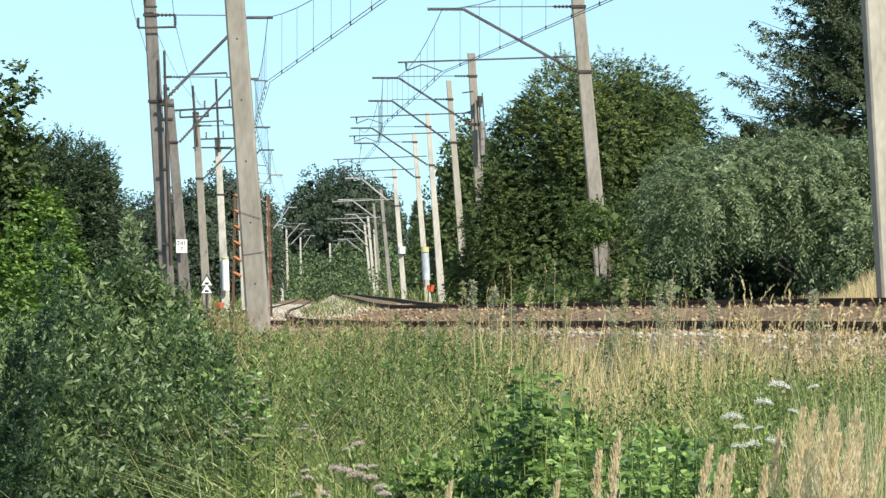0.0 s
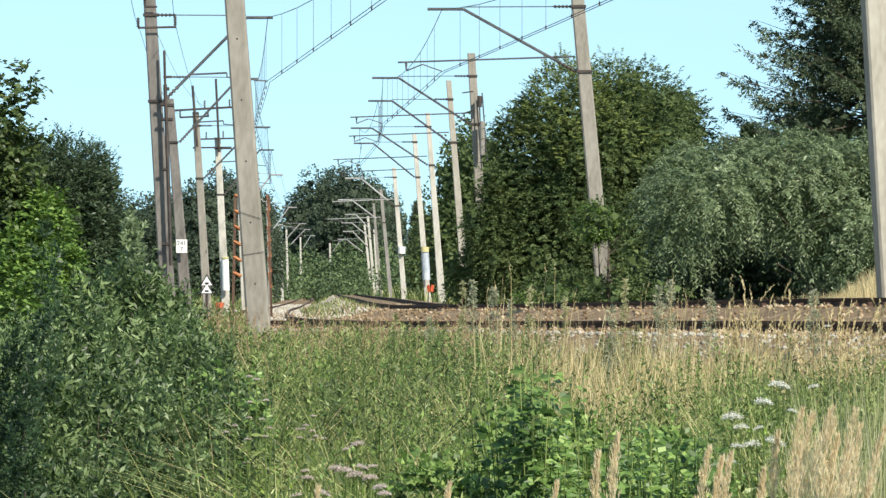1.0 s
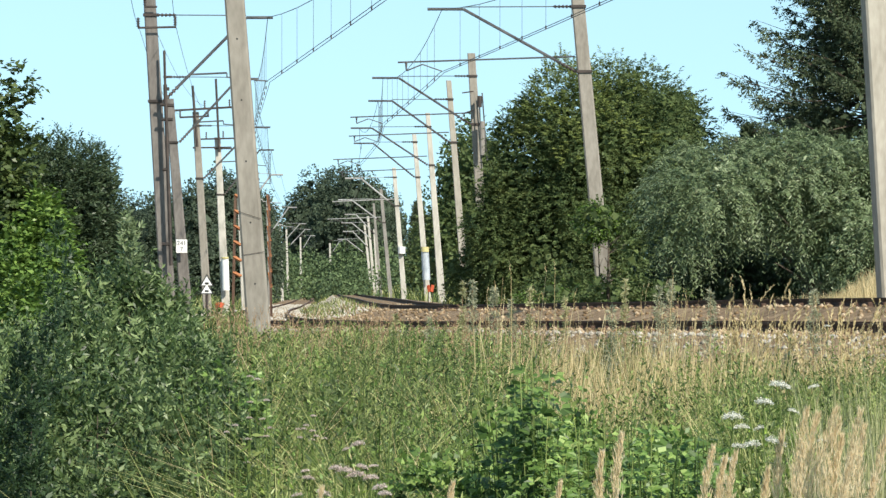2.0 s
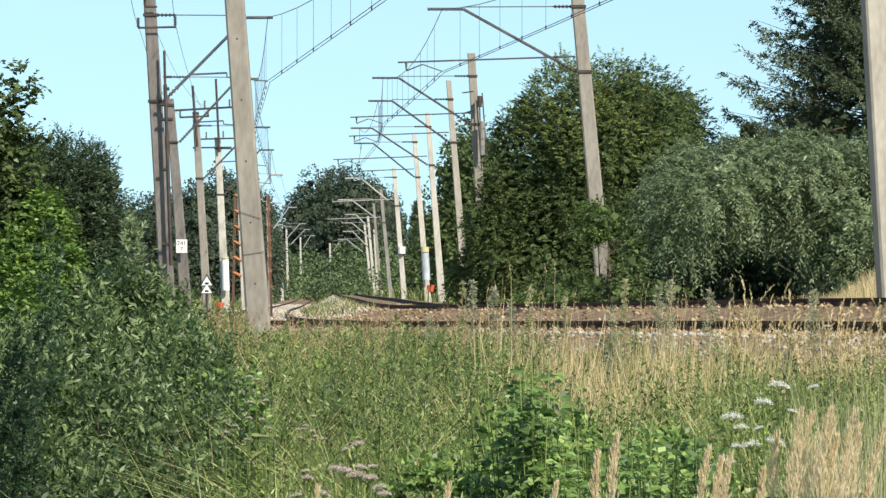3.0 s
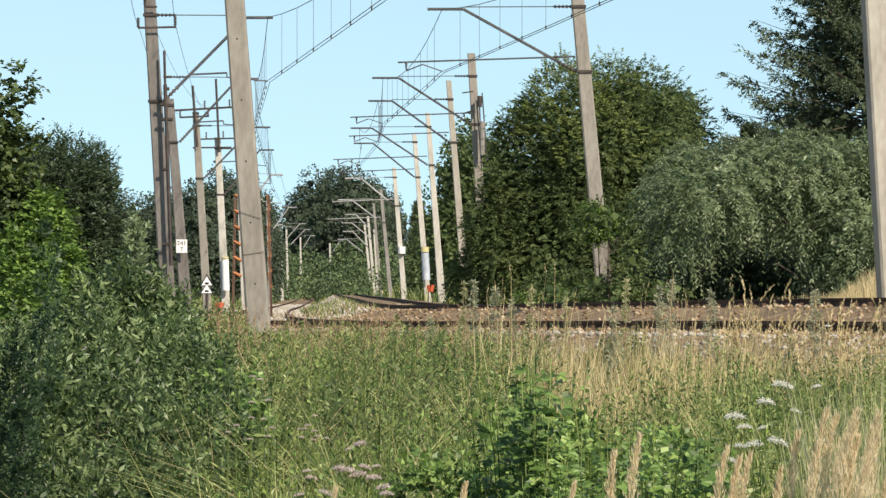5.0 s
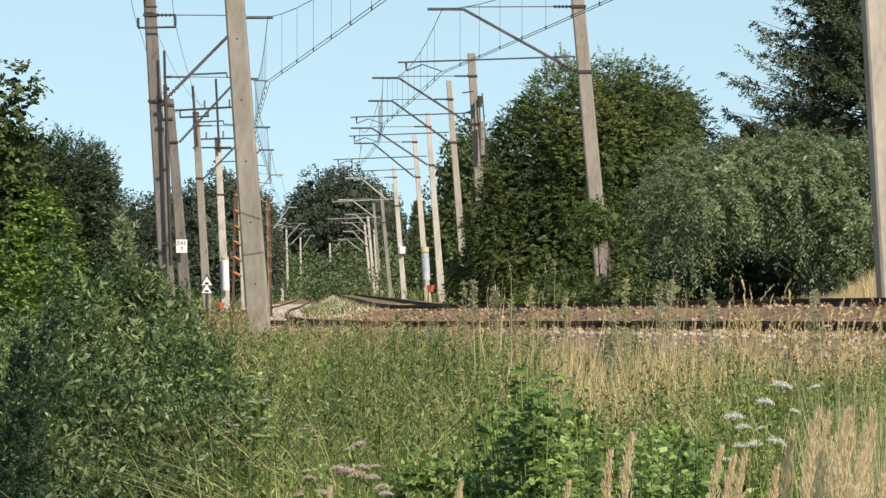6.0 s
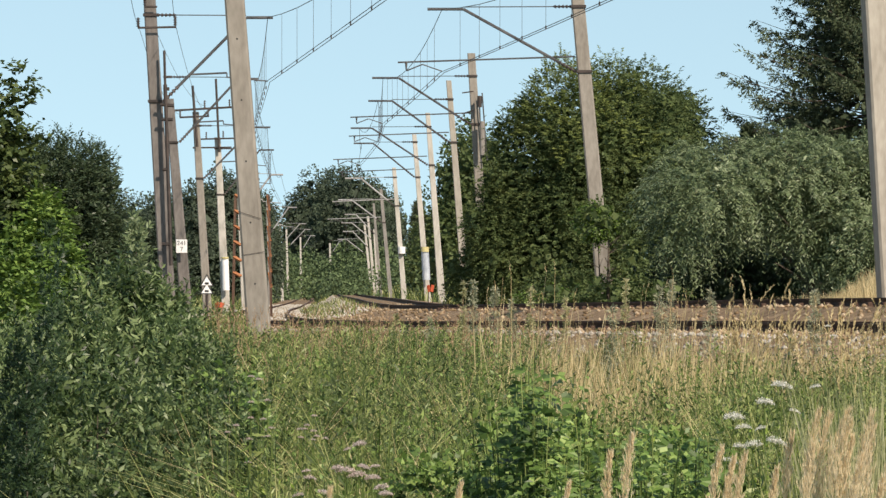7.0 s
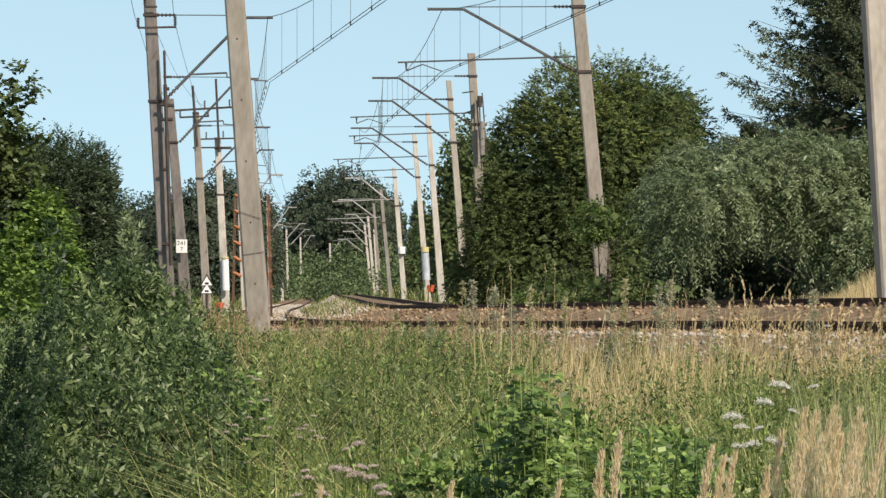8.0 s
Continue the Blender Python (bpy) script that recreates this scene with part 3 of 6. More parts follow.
def lettering(text, size, place_, parent, material):
    """Words as a thin mesh, upright and facing the line's near side."""
    cu = bpy.data.curves.new("text", 'FONT')
    cu.body, cu.size, cu.align_x, cu.align_y, cu.extrude = text, size, 'CENTER', 'CENTER', 0.002
    tmp = bpy.data.objects.new("text", cu)
    me = bpy.data.meshes.new_from_object(tmp)
    bpy.data.objects.remove(tmp)
    me.materials.append(material)
    ob = new("lettering", me)
    ob.parent = parent
    ob.matrix_basis = pose(*place_, 90, 0, 0)
    return ob


n_right = len(RIGHT_ROW)
MASTS[0].matrix_basis = MASTS[0].matrix_basis @ pose(0, 0, 0, 0, 0, 12)
L0, LB, LC, LD, LE = MASTS[n_right:n_right + 5]
# first mast of the outer row: two bracket arms with pin insulators near its head, and a conduit down its side
world_part("bracket_arm", L0, [((-7.09, 124.70, 6.43), (-6.20, 124.70, 6.45))], 0.025, M_DARKSTEEL, "dark steel bracket arm")
world_part("bracket_arm", L0, [((-6.93, 124.70, 6.92), (-6.64, 124.70, 6.92))], 0.025, M_DARKSTEEL, "dark steel bracket arm")
for p in ((-7.08, 124.70, 6.45), (-6.22, 124.70, 6.48), (-6.92, 124.70, 6.95)):
    post_insulator(L0, p, 0.22)
world_part("conduit", L0, [((-6.45, 124.60, 5.11), (-6.31, 124.60, 0.91))], 0.045, M_DARKSTEEL, "dark cable conduit", 8)
world_part("conduit", L0, [((-6.47, 124.60, 5.90), (-6.43, 124.60, 4.45))], 0.03, M_DARKSTEEL, "dark cable conduit", 8)
for a, b in (((-6.56, 124.60, 4.65), (-6.24, 124.60, 4.62)), ((-6.53, 124.60, 4.30), (-6.27, 124.60, 4.30)), ((-6.51, 124.60, 3.14), (-6.35, 124.60, 3.14)), ((-6.48, 124.60, 5.01), (-6.35, 124.60, 5.01)), ((-6.53, 124.60, 1.41), (-6.30, 124.60, 1.41))):
    world_part("conduit_bracket", L0, [(a, b)], 0.04, M_DARKSTEEL, "dark steel bracket")
# posts and cross arms above the following masts
world_part("feeder_post", LC, [((-9.55, 204.70, 7.26), (-9.37, 204.70, 4.93))], 0.05, M_DARKSTEEL, "dark steel feeder post", 8)
world_part("feeder_post", LD, [((-9.93, 234.70, 8.37), (-9.78, 234.70, 5.16))], 0.05, M_DARKSTEEL, "dark steel feeder post", 8)
world_part("cross_arm", LC, [((-10.32, 204.70, 6.31), (-8.06, 204.70, 6.44))], 0.04, M_DARKSTEEL, "dark steel cross arm")
world_part("cross_arm", LC, [((-10.04, 204.70, 6.05), (-8.92, 204.70, 6.10))], 0.035, M_DARKSTEEL, "dark steel cross arm")
world_part("cross_arm", LD, [((-10.85, 234.70, 5.73), (-8.25, 234.70, 5.80))], 0.035, M_DARKSTEEL, "dark steel cross arm")
world_part("cross_arm", LD, [((-10.94, 234.70, 5.36), (-9.24, 234.70, 5.38))], 0.035, M_DARKSTEEL, "dark steel cross arm")
for m, p in ((LC, (-10.02, 204.70, 6.07)), (LC, (-8.96, 204.70, 6.12)), (LC, (-9.09, 204.70, 6.40)), (LC, (-8.14, 204.70, 6.44)), (LD, (-9.61, 234.70, 5.80)), (LD, (-10.35, 234.70, 5.75))):
    post_insulator(m, p, 0.3)

# the distance plate on the second mast of the outer row
inv = LB.matrix_basis.inverted()
c = inv @ Vector((-8.01, 164.50, 1.25))
bm = bmesh.new()
block(bm, c, (0.34, 0.015, 0.41), 0.005)
part("distance_plate", bm, M_WHITE, LB, "white plate with black figures")
lettering("241", 0.19, (c.x, c.y - 0.012, c.z + 0.09), LB, M_BLACK)
lettering("7", 0.19, (c.x, c.y - 0.012, c.z - 0.1), LB, M_BLACK)


def guard(m, foot, head, r, material, label, band=None):
    world_part("cable_guard", m, [(foot, head)], r, material, label, 14)
    if band:
        world_part("warning_band", m, [band], r * 1.06, M_YELLOW, "yellow warning band", 14)


guard(LD, (-9.48, 234.50, -0.87), (-9.53, 234.50, 0.59), 0.16, M_WHITE, "pale cylindrical cable guard", ((-9.53, 234.45, 0.52), (-9.53, 234.45, 0.59)))
P3, P4 = MASTS[4], MASTS[5]
guard(P4, (-0.72, 234.50, -0.42), (-0.79, 234.50, 0.81), 0.17, M_BLUEGREY, "blue-grey cylindrical cable guard", ((-0.79, 234.45, 0.81), (-0.79, 234.45, 1.03)))
world_part("warning_band", MASTS[6], [((-2.23, 289.70, 0.51), (-2.23, 289.70, 0.88))], 0.2, M_WHITE, "white painted band", 12)

# balance weights and their guide rods on the tensioning mast
P1 = MASTS[2]
for head, foot in (((1.16, 171.60, 6.04), (1.23, 171.60, 3.96)), ((1.25, 171.60, 6.13), (1.41, 171.60, 3.96))):
    world_part("guide_rod", P1, [(head, foot)], 0.022, M_STEEL, "thin guide rod")
world_part("balance_weight", P1, [((1.17, 171.50, 5.67), (1.17, 171.50, 6.03))], 0.075, M_DARKSTEEL, "dark stacked balance weight", 12)
world_part("balance_weight", P1, [((1.26, 171.50, 4.14), (1.25, 171.50, 5.22))], 0.08, M_CONCRETE_GREY, "grey stacked balance weight", 12)
world_part("tension_rope", P1, [((0.98, 171.60, 6.18), (0.61, 171.60, 6.13)), ((0.98, 171.60, 5.58), (0.61, 171.60, 5.46))], 0.02, M_DARKSTEEL, "tension rope with insulator")


def lattice_mast():
    """A rust-orange lattice mast with four angle-iron legs and crossed braces."""
    x, y = -5.05, 142.0
    g = float(ground_z(x, y)) - 0.1
    t = thing("lattice_mast", (x, y, g), "rust-orange steel lattice mast behind a concrete mast", "railway mast")
    h = 2.67 - g
    w0, w1 = 0.52, 0.44
    for sx in (-1, 1):
        for sy in (-1, 1):
            tubes("leg", [((sx * w0, sy * w0, 0), (sx * w1, sy * w1, h))], 0.025, M_RUST, t, "rusty angle-iron leg", 4)
    n = 9
    for i in range(n):
        a, b = i / n, (i + 1) / n
        wa, wb = w0 + (w1 - w0) * a, w0 + (w1 - w0) * b
        if a < 0.3:
            continue
        for sy in (-1, 1):
            tubes("brace", [((-wa * 1.0, sy * wa, h * b), (-wa * 0.6, sy * wa, h * (b - 0.03)))], 0.035, M_ORANGE, t, "orange flat brace", 4)
            tubes("brace", [((wa * 1.02, sy * wa, h * a), (wa * 0.9, sy * wb, h * b))], 0.022, M_ORANGE, t, "orange flat brace", 4)


lattice_mast()


def triangle(bm, c, r, t):
    vs = [bm.verts.new((c[0] + r * math.cos(a), c[1], c[2] + r * math.sin(a))) for a in (math.pi / 2, math.pi * 7 / 6, math.pi * 11 / 6)]
    f = bm.faces.new(vs)
    g = bmesh.ops.extrude_face_region(bm, geom=[f])
    for v in g["geom"]:
        if isinstance(v, bmesh.types.BMVert):
            v.co.y += t
    bmesh.ops.recalc_face_normals(bm, faces=bm.faces)


def warning_signs():
    x, y = -4.84, 110.0
    g = float(ground_z(x, y)) - 0.2
    t = thing("warning_sign", (x, y, g), "two white triangular warning signs with black borders on a post", "sign")
    tubes("post", [((0, 0.03, 0), (0, 0.03, 0.80 - g))], 0.03, M_DARKSTEEL, t, "dark steel post", 8)
    for z in (0.66, 0.50):
        c = (0, -0.02, z - g)
        bm = bmesh.new()
        triangle(bm, c, 0.17, 0.012)
        plate = part("sign_plate", bm, M_BLACK, t, "black-bordered triangular plate")
        bm = bmesh.new()
        triangle(bm, (0, -0.028, z - g), 0.125, 0.006)
        part("sign_face", bm, M_WHITE, plate, "white triangular face")
        bm = bmesh.new()
        block(bm, (0, -0.034, z - g - 0.02), (0.08, 0.006, 0.04), 0.003)
        part("symbol", bm, M_BLACK, plate, "small black symbol")


warning_signs()


def marker(p, w, h):
    """A red-orange lineside marker: a folded plate on two short legs."""
    x, y, z = p
    t = thing("lineside_marker", (x, y, z), "small red-orange lineside marker in the grass", "marker", "lineside markers")
    for sx in (-1, 1):
        bm = bmesh.new()
        block(bm, (sx * w * 0.26, -0.02 * sx, 0), (w * 0.5, 0.04, h), 0.01, Matrix.Rotation(sx * 0.35, 4, 'Z') @ Matrix.Rotation(sx * 0.2, 4, 'Y'))
        part("panel", bm, M_RED, t)
        g = float(ground_z(x, y)) - z
        tubes("leg", [((sx * w * 0.3, 0.03, g - 0.05), (sx * w * 0.3, 0.03, 0))], 0.015, M_DARKSTEEL, t)


marker((-5.00, 120.00, 0.05), 0.19, 0.13)
marker((-0.42, 180.00, -0.21), 0.22, 0.24)


def wire_thing(name, pts, r, material, label):
    bm = bmesh.new()
    for p, q in zip(pts, pts[1:]):
        tube(bm, p, q, r, n=5)
    return tagged(mesh_object(name, bm, material), label, "overhead wire", "overhead wires")


def span(p, q, n, sag):
    p, q = Vector(p), Vector(q)
    return [p.lerp(q, i / n) - Vector((0, 0, sag * 4 * (i / n) * (1 - i / n))) for i in range(n + 1)]


def wires(points, near):
    """Messenger, contact pair and droppers from mast to mast, beginning at a mast nearer than all that show."""
    pts = [near] + points
    run_m, run_c = [], []
    drops = bmesh.new()
    for i, (p, q) in enumerate(zip(pts, pts[1:])):
        mp, mq = Vector(p) + Vector((0, 0, 1.5)), Vector(q) + Vector((0, 0, 1.5))
        m, c = span(mp, mq, 10, 0.55), span(p, q, 10, 0.02)
        run_m += m if not run_m else m[1:]
        run_c += c if not run_c else c[1:]
        if i < 4:
            for j in range(1, 10):
                tube(drops, m[j], c[j], 0.004, n=4)
                tube(drops, c[j] - Vector((0, 0, 0.03)), c[j] + Vector((0, 0, 0.05)), 0.016, n=5)
    wire_thing("messenger_wire", run_m, 0.009, M_STEEL, "thin grey messenger wire between masts")
    for s in (-0.05, 0.05):
        wire_thing("contact_wire", [p + Vector((s, 0, 0)) for p in run_c], 0.008, M_STEEL, "thin grey contact wire over the track")
    tagged(mesh_object("dropper_wires", drops, M_STEEL), "fine vertical dropper wires of the overhead line", "overhead wire", kind="stuff")


for a, b, c in (((-5.58, 95.00, 6.20), (-7.08, 124.70, 6.50), (-10.02, 204.70, 6.16)), ((-4.84, 95.00, 6.50), (-6.22, 124.70, 6.53), (-8.96, 204.70, 6.20)), ((-5.44, 95.00, 6.70), (-6.92, 124.70, 7.00), (-9.09, 204.70, 6.48))):
    wire_thing("feeder_wire", span(a, b, 6, 0.15) + span(b, c, 8, 0.5)[1:], 0.006, M_DARKSTEEL, "thin dark feeder wire along the masts")
wires(RIGHT_WIRES, (float(line_x(45)) + 2, 45, float(line_z(45)) + 5.5))
wires(LEFT_WIRES, (0.55, 80, 6.2))


# ---- trees and shrubs ----
def limbs(bm, base, top, r, reach, n, rng):
    base, top = Vector(base), Vector(top)
    tube(bm, base, base.lerp(top, 0.5), r, r * 0.7)
    tube(bm, base.lerp(top, 0.5), top, r * 0.7, r * 0.3)
    for i in range(n):
        f = rng.uniform(0.25, 0.95)
        a = rng.uniform(0, 6.28)
        p = base.lerp(top, f)
        q = p + Vector((math.cos(a) * reach, math.sin(a) * reach, reach * rng.uniform(0.2, 0.9))) * rng.uniform(0.6, 1.0)
        tube(bm, p, q, r * 0.35 * (1.1 - f * 0.6), r * 0.08, 6)


def tree(name, place_, label, category, blobs, clumps, per, spread, length, width, material, trunk_top=0.7, r=0.15, reach=1.5, group="", seed=1, spray=None, core=0, core_size=0.3, rosette=1, **kw):
    """A trunk with limbs and a crown of leaf clumps; blobs are given from the tree's base."""
    t = thing(name, place_, label, category, group)
    bm = bmesh.new()
    B = np.array(blobs, float)
    cx, cy = (B[:, 0] * B[:, 3]).sum() / B[:, 3].sum(), (B[:, 1] * B[:, 3]).sum() / B[:, 3].sum()
    zt = (B[:, 2] + B[:, 5]).max() * trunk_top
    limbs(bm, (cx * 0.3, cy * 0.3, -0.2), (cx, cy, zt), r, reach, 14, random.Random(seed))
    part("trunk", bm, M_BARK, t, "grey-brown trunk and limbs")
    sets = []
    if spray:
        P, D = blob_points(blobs, clumps, kw.get("inner", 0.25))
        P, D = np.repeat(P, rosette, axis=0), np.repeat(D, rosette, axis=0)
        D = unit(D * spray[1] + RNG.normal(size=D.shape) * (0.35 if rosette == 1 else 0.55) + np.array([0, 0, spray[2]]))
        sets.append(sprays(P, D, spray[0] * RNG.uniform(0.6, 1.3, len(P)), per, length, width, spray[3], spray[4]))
    else:
        sets.append(blob_leaves(blobs, clumps, per, spread, length, width, **kw))
    if core:
        P, D = blob_points([(x, y, z, a * 0.8, b * 0.8, c * 0.8) for x, y, z, a, b, c in blobs], core, 0.6)
        sets.append(leaf_arrays(P, unit(D * 0.3 + RNG.normal(size=D.shape)), core_size * RNG.uniform(0.7, 1.3, core), core_size, D))
    v, q = join(sets)
    array_mesh("crown", v, q, material, t)
    return t


def lobes(blobs, n, size, flat=1.0, seed=1, top=0.0):
    """Smaller leafy lumps over larger ones, so that the outline and the shade are uneven."""
    rng = np.random.default_rng(seed)
    B = np.array(blobs, float)
    w = B[:, 3] * B[:, 5]
    k = rng.choice(len(B), n, p=w / w.sum())
    D = rng.normal(size=(n, 3)) + np.array([0, -0.5, top])
    D /= np.linalg.norm(D, axis=1, keepdims=True)
    C = B[k, :3] + D * B[k, 3:] * rng.uniform(0.82, 1.0, (n, 1))
    r = rng.uniform(*size, n)
    return [(*c, a, a, a * flat) for c, a in zip(C.tolist(), r.tolist()) if c[2] > 0.2]


def base_at(x, y):
    return (x, y, float(ground_z(x, y)) - 0.05)


# big rounded hedge tree behind the inner track
hx, hy, hz = base_at(4.10, 152)
HEDGE_LUMPS = [(-1.5, 0, 3.55, 1.3, 1.8, 2.7), (-0.6, 0, 4.4, 1.5, 2.0, 2.6), (0.5, 0.2, 4.75, 1.5, 2.0, 2.3), (1.7, 0.6, 4.75, 1.5, 2.0, 2.3), (-1.0, -1.0, 1.6, 1.8, 1.2, 1.9),
               (1.2, -0.6, 1.8, 2.0, 1.4, 2.0), (0.3, 0.3, 2.6, 2.4, 1.8, 2.6), (-2.5, -0.3, 1.9, 0.85, 1.2, 2.1), (-2.9, 0.2, 2.0, 0.45, 1.0, 1.7), (-3.4, 0.5, 0.5, 0.6, 0.8, 0.9)]
HEDGE = tree("hedge_tree", (hx, hy, hz), "dense rounded dark green broadleaf tree beside the track", "tree",
     HEDGE_LUMPS + lobes(HEDGE_LUMPS, 75, (0.25, 0.6), 1.1, 61, 0.2),
     20000, 9, 0.0, 0.085, 0.047, L_HEDGE, inner=0.05, seed=2, spray=(0.3, 0.7, 0.15, 0.35, False), core=9000, core_size=0.2)
# lighter, yellower leaf sprays over the upper crown
P, D = blob_points([(-0.6, -0.3, 4.6, 1.4, 1.9, 2.45), (0.5, 0.0, 4.9, 1.45, 2.0, 2.3), (-0.6, -0.3, 4.6, 1.5, 2.05, 2.6)], 2600, 0.0)
keep = (P[:, 2] > 4.6 + 0.6 * np.sin(P[:, 0] * 3.1)) & (P[:, 1] < 0.6)
v, q = sprays(P[keep], unit(D[keep] + np.array([0, 0, 0.5])), 0.36, 10, 0.085, 0.045, 0.3)
array_mesh("top_sprays", v, q, L_TOP, HEDGE)["label"] = "yellow-green leaf sprays over the top of the crown"
hx, hy, hz = base_at(7.18, 168)
tree("hedge_tree", (hx, hy, hz), "dark green broadleaf tree behind the rounded hedge", "tree",
     [(-0.8, 0, 4.2, 1.5, 1.6, 2.6), (0.35, 0, 5.0, 1.0, 1.4, 1.8), (-0.2, 0.2, 5.3, 1.0, 1.4, 1.5), (0.9, 0, 2.5, 1.4, 1.6, 2.5), (-0.5, -0.4, 5.2, 1.0, 1.2, 1.5)],
     4400, 9, 0.0, 0.10, 0.058, L_HEDGE, seed=3, spray=(0.32, 0.7, 0.15, 0.25, False), core=2600, core_size=0.24, inner=0.12)
# ivy and low scrub round the second mast
ix, iy, iz = base_at(3.61, 118)
tree("ivy_scrub", (ix, iy, iz), "green climbing scrub round the foot of a mast", "shrub",
     [(-0.15, 0, 2.35, 0.40, 0.5, 0.34), (-0.9, 0.5, 0.6, 0.9, 0.6, 0.6), (0.1, 0, 0.55, 0.8, 0.6, 0.52), (0.55, 0.2, 1.3, 0.25, 0.4, 0.9), (1.1, 0.3, 0.5, 0.7, 0.5, 0.5)],
     620, 8, 0.0, 0.09, 0.055, L_HEDGE, seed=15, r=0.05, reach=0.5, spray=(0.28, 0.8, 0.2, 0.3, False), core=300, core_size=0.2)
for lumps, n in (([(-0.22, 0.0, 2.42, 0.34, 0.35, 0.26), (-0.02, 0.1, 2.3, 0.42, 0.3, 0.24), (-0.15, 0, 2.25, 0.3, 0.3, 0.25)], 620), ([(-1.1, 0.2, 0.45, 0.9, 0.4, 0.5), (0.0, 0.0, 0.55, 0.75, 0.4, 0.5), (0.8, 0.1, 0.5, 0.5, 0.4, 0.5)], 420)):
    tree("ivy_scrub", base_at(3.65, 122), "green climbing scrub round the foot of a mast", "shrub", lumps, n, 8, 0.0, 0.085, 0.055, L_BRIGHT, seed=18, r=0.03, reach=0.3,
         spray=(0.22, 0.8, 0.2, 0.3, False), core=n, core_size=0.15)
# silvery willow-like shrubs
wx, wy, wz = base_at(7.53, 120)
# rear lumps at y 1.7 and 1.9 are added to shade the hollow below
WILLOW_LUMPS = [(-1.9, 0, 2.6, 0.8, 1.1, 0.55), (-0.9, 0, 2.9, 1.2, 1.2, 0.75), (0.3, 0.3, 3.0, 1.4, 1.4, 0.95), (1.7, 0.4, 2.65, 1.4, 1.4, 1.4), (3.2, 0.5, 2.65, 1.4, 1.4, 1.5),
                (2.2, -0.4, 1.6, 1.2, 1.0, 1.0), (1.2, -0.8, 2.3, 0.9, 0.8, 0.9), (-1.3, 1.7, 2.9, 1.4, 1.2, 0.8), (0.6, 1.9, 3.0, 1.4, 1.2, 0.9),
                (2.6, -0.6, 0.95, 1.3, 0.9, 0.9), (3.6, -0.4, 1.1, 1.0, 0.9, 1.0), (1.5, -0.6, 1.2, 0.7, 0.7, 0.7), (-2.3, -0.1, 2.0, 0.6, 0.8, 0.7)]
tree("willow_shrub", (wx, wy, wz), "spreading grey-green shrub with drooping feathery fronds", "shrub",
     lobes(WILLOW_LUMPS, 120, (0.25, 0.55), 0.4, 62, 0.3) + [(x, y + 0.1, z, a * 0.92, b * 0.85, c * 0.92) for x, y, z, a, b, c in WILLOW_LUMPS],
     1650, 19, 0.0, 0.125, 0.030, L_WILLOW, seed=4, spray=(0.85, 1.3, 0.25, 0.6, False), core=5000, core_size=0.12, inner=0.0, rosette=4)
# dark shrub added as backing; the hollow's shade is in its leaves
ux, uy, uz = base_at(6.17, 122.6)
tree("hollow_backing_shrub", (ux, uy, uz), "dark shrub added under the willow, its leaf colour standing for shade", "shrub",
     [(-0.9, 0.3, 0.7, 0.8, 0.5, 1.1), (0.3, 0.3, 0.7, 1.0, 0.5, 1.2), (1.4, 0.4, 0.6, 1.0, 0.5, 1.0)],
     700, 9, 0.0, 0.11, 0.07, L_SHADED, seed=16, r=0.05, reach=0.6, spray=(0.3, 0.8, 0.2, 0.3, False), core=700, core_size=0.25)
# spruce behind
def spruce(place_, h, r, label, seed, dense=18, leaf=0.125):
    """A conifer: whorls of drooping boughs, each set with short upturned twigs of needles."""
    rng = np.random.default_rng(seed)
    t = thing("spruce_tree", place_, label, "tree")
    bm = bmesh.new()
    tube(bm, (0, 0, -0.2), (0, 0, h), 0.2, 0.03)
    sets = []
    z = 0.8
    while z < h - 0.2:
        for i in range(7):
            a = rng.uniform(0, 6.28)
            L = r * (1 - z / h) ** 0.8 * rng.uniform(0.6, 1.15) + 0.2
            d = np.array([math.cos(a), math.sin(a), 0])
            side = np.array([-d[1], d[0], 0])
            z0 = z + rng.uniform(-0.3, 0.3)
            dr, up = rng.uniform(0.0, 0.4), rng.uniform(0.2, 0.5)
            end = d * L + np.array([0, 0, z0 + (up - dr) * L])
            tube(bm, (0, 0, z0), tuple(end), 0.03, 0.005, 5)
            k = int(dense * L) + 3
            f = rng.uniform(0.2, 1.0, k)
            P = d * (f * L)[:, None] + np.stack([np.zeros(k), np.zeros(k), z0 - dr * L * f + up * L * f * f], 1)
            U = unit(d * rng.uniform(0.5, 1.2, (k, 1)) + side * rng.normal(0, 0.75, (k, 1)) + np.array([0, 0, 1.0]) * rng.uniform(-0.75, 0.75, (k, 1)))
            sets.append(sprays(P, U, rng.uniform(0.25, 0.62, k) * (1.25 - 0.55 * f), 7, leaf, leaf * 0.4, 0.1, True, first=0.1, along=1.0))
        z += 0.16
    part("trunk", bm, M_BARK, t, "grey-brown trunk and boughs")
    k = 5000   # leaf quads added deep in the crown to block the sky and darken it
    zc = h * rng.random(k) ** 1.3
    a, rad = rng.uniform(0, 6.28, k), 0.7 * r * (1 - zc / h) ** 0.8 * np.sqrt(rng.random(k))
    P = np.stack([np.cos(a) * rad, np.sin(a) * rad, zc], 1)
    sets.append(leaf_arrays(P, unit(rng.normal(size=(k, 3))), 0.3, 0.16))
    v, q = join(sets)
    array_mesh("crown", v, q, L_SPRUCE, t)
    return t


sx, sy, sz = base_at(13.04, 165)
spruce((sx, sy, sz), 14.5, 5.5, "dark green spruce with spreading boughs and bare twig tips", 5)
sx, sy, sz = base_at(9.11, 160)
spruce((sx, sy, sz), 5.4, 2.8, "small dark green spruce behind the willow", 6, 11)
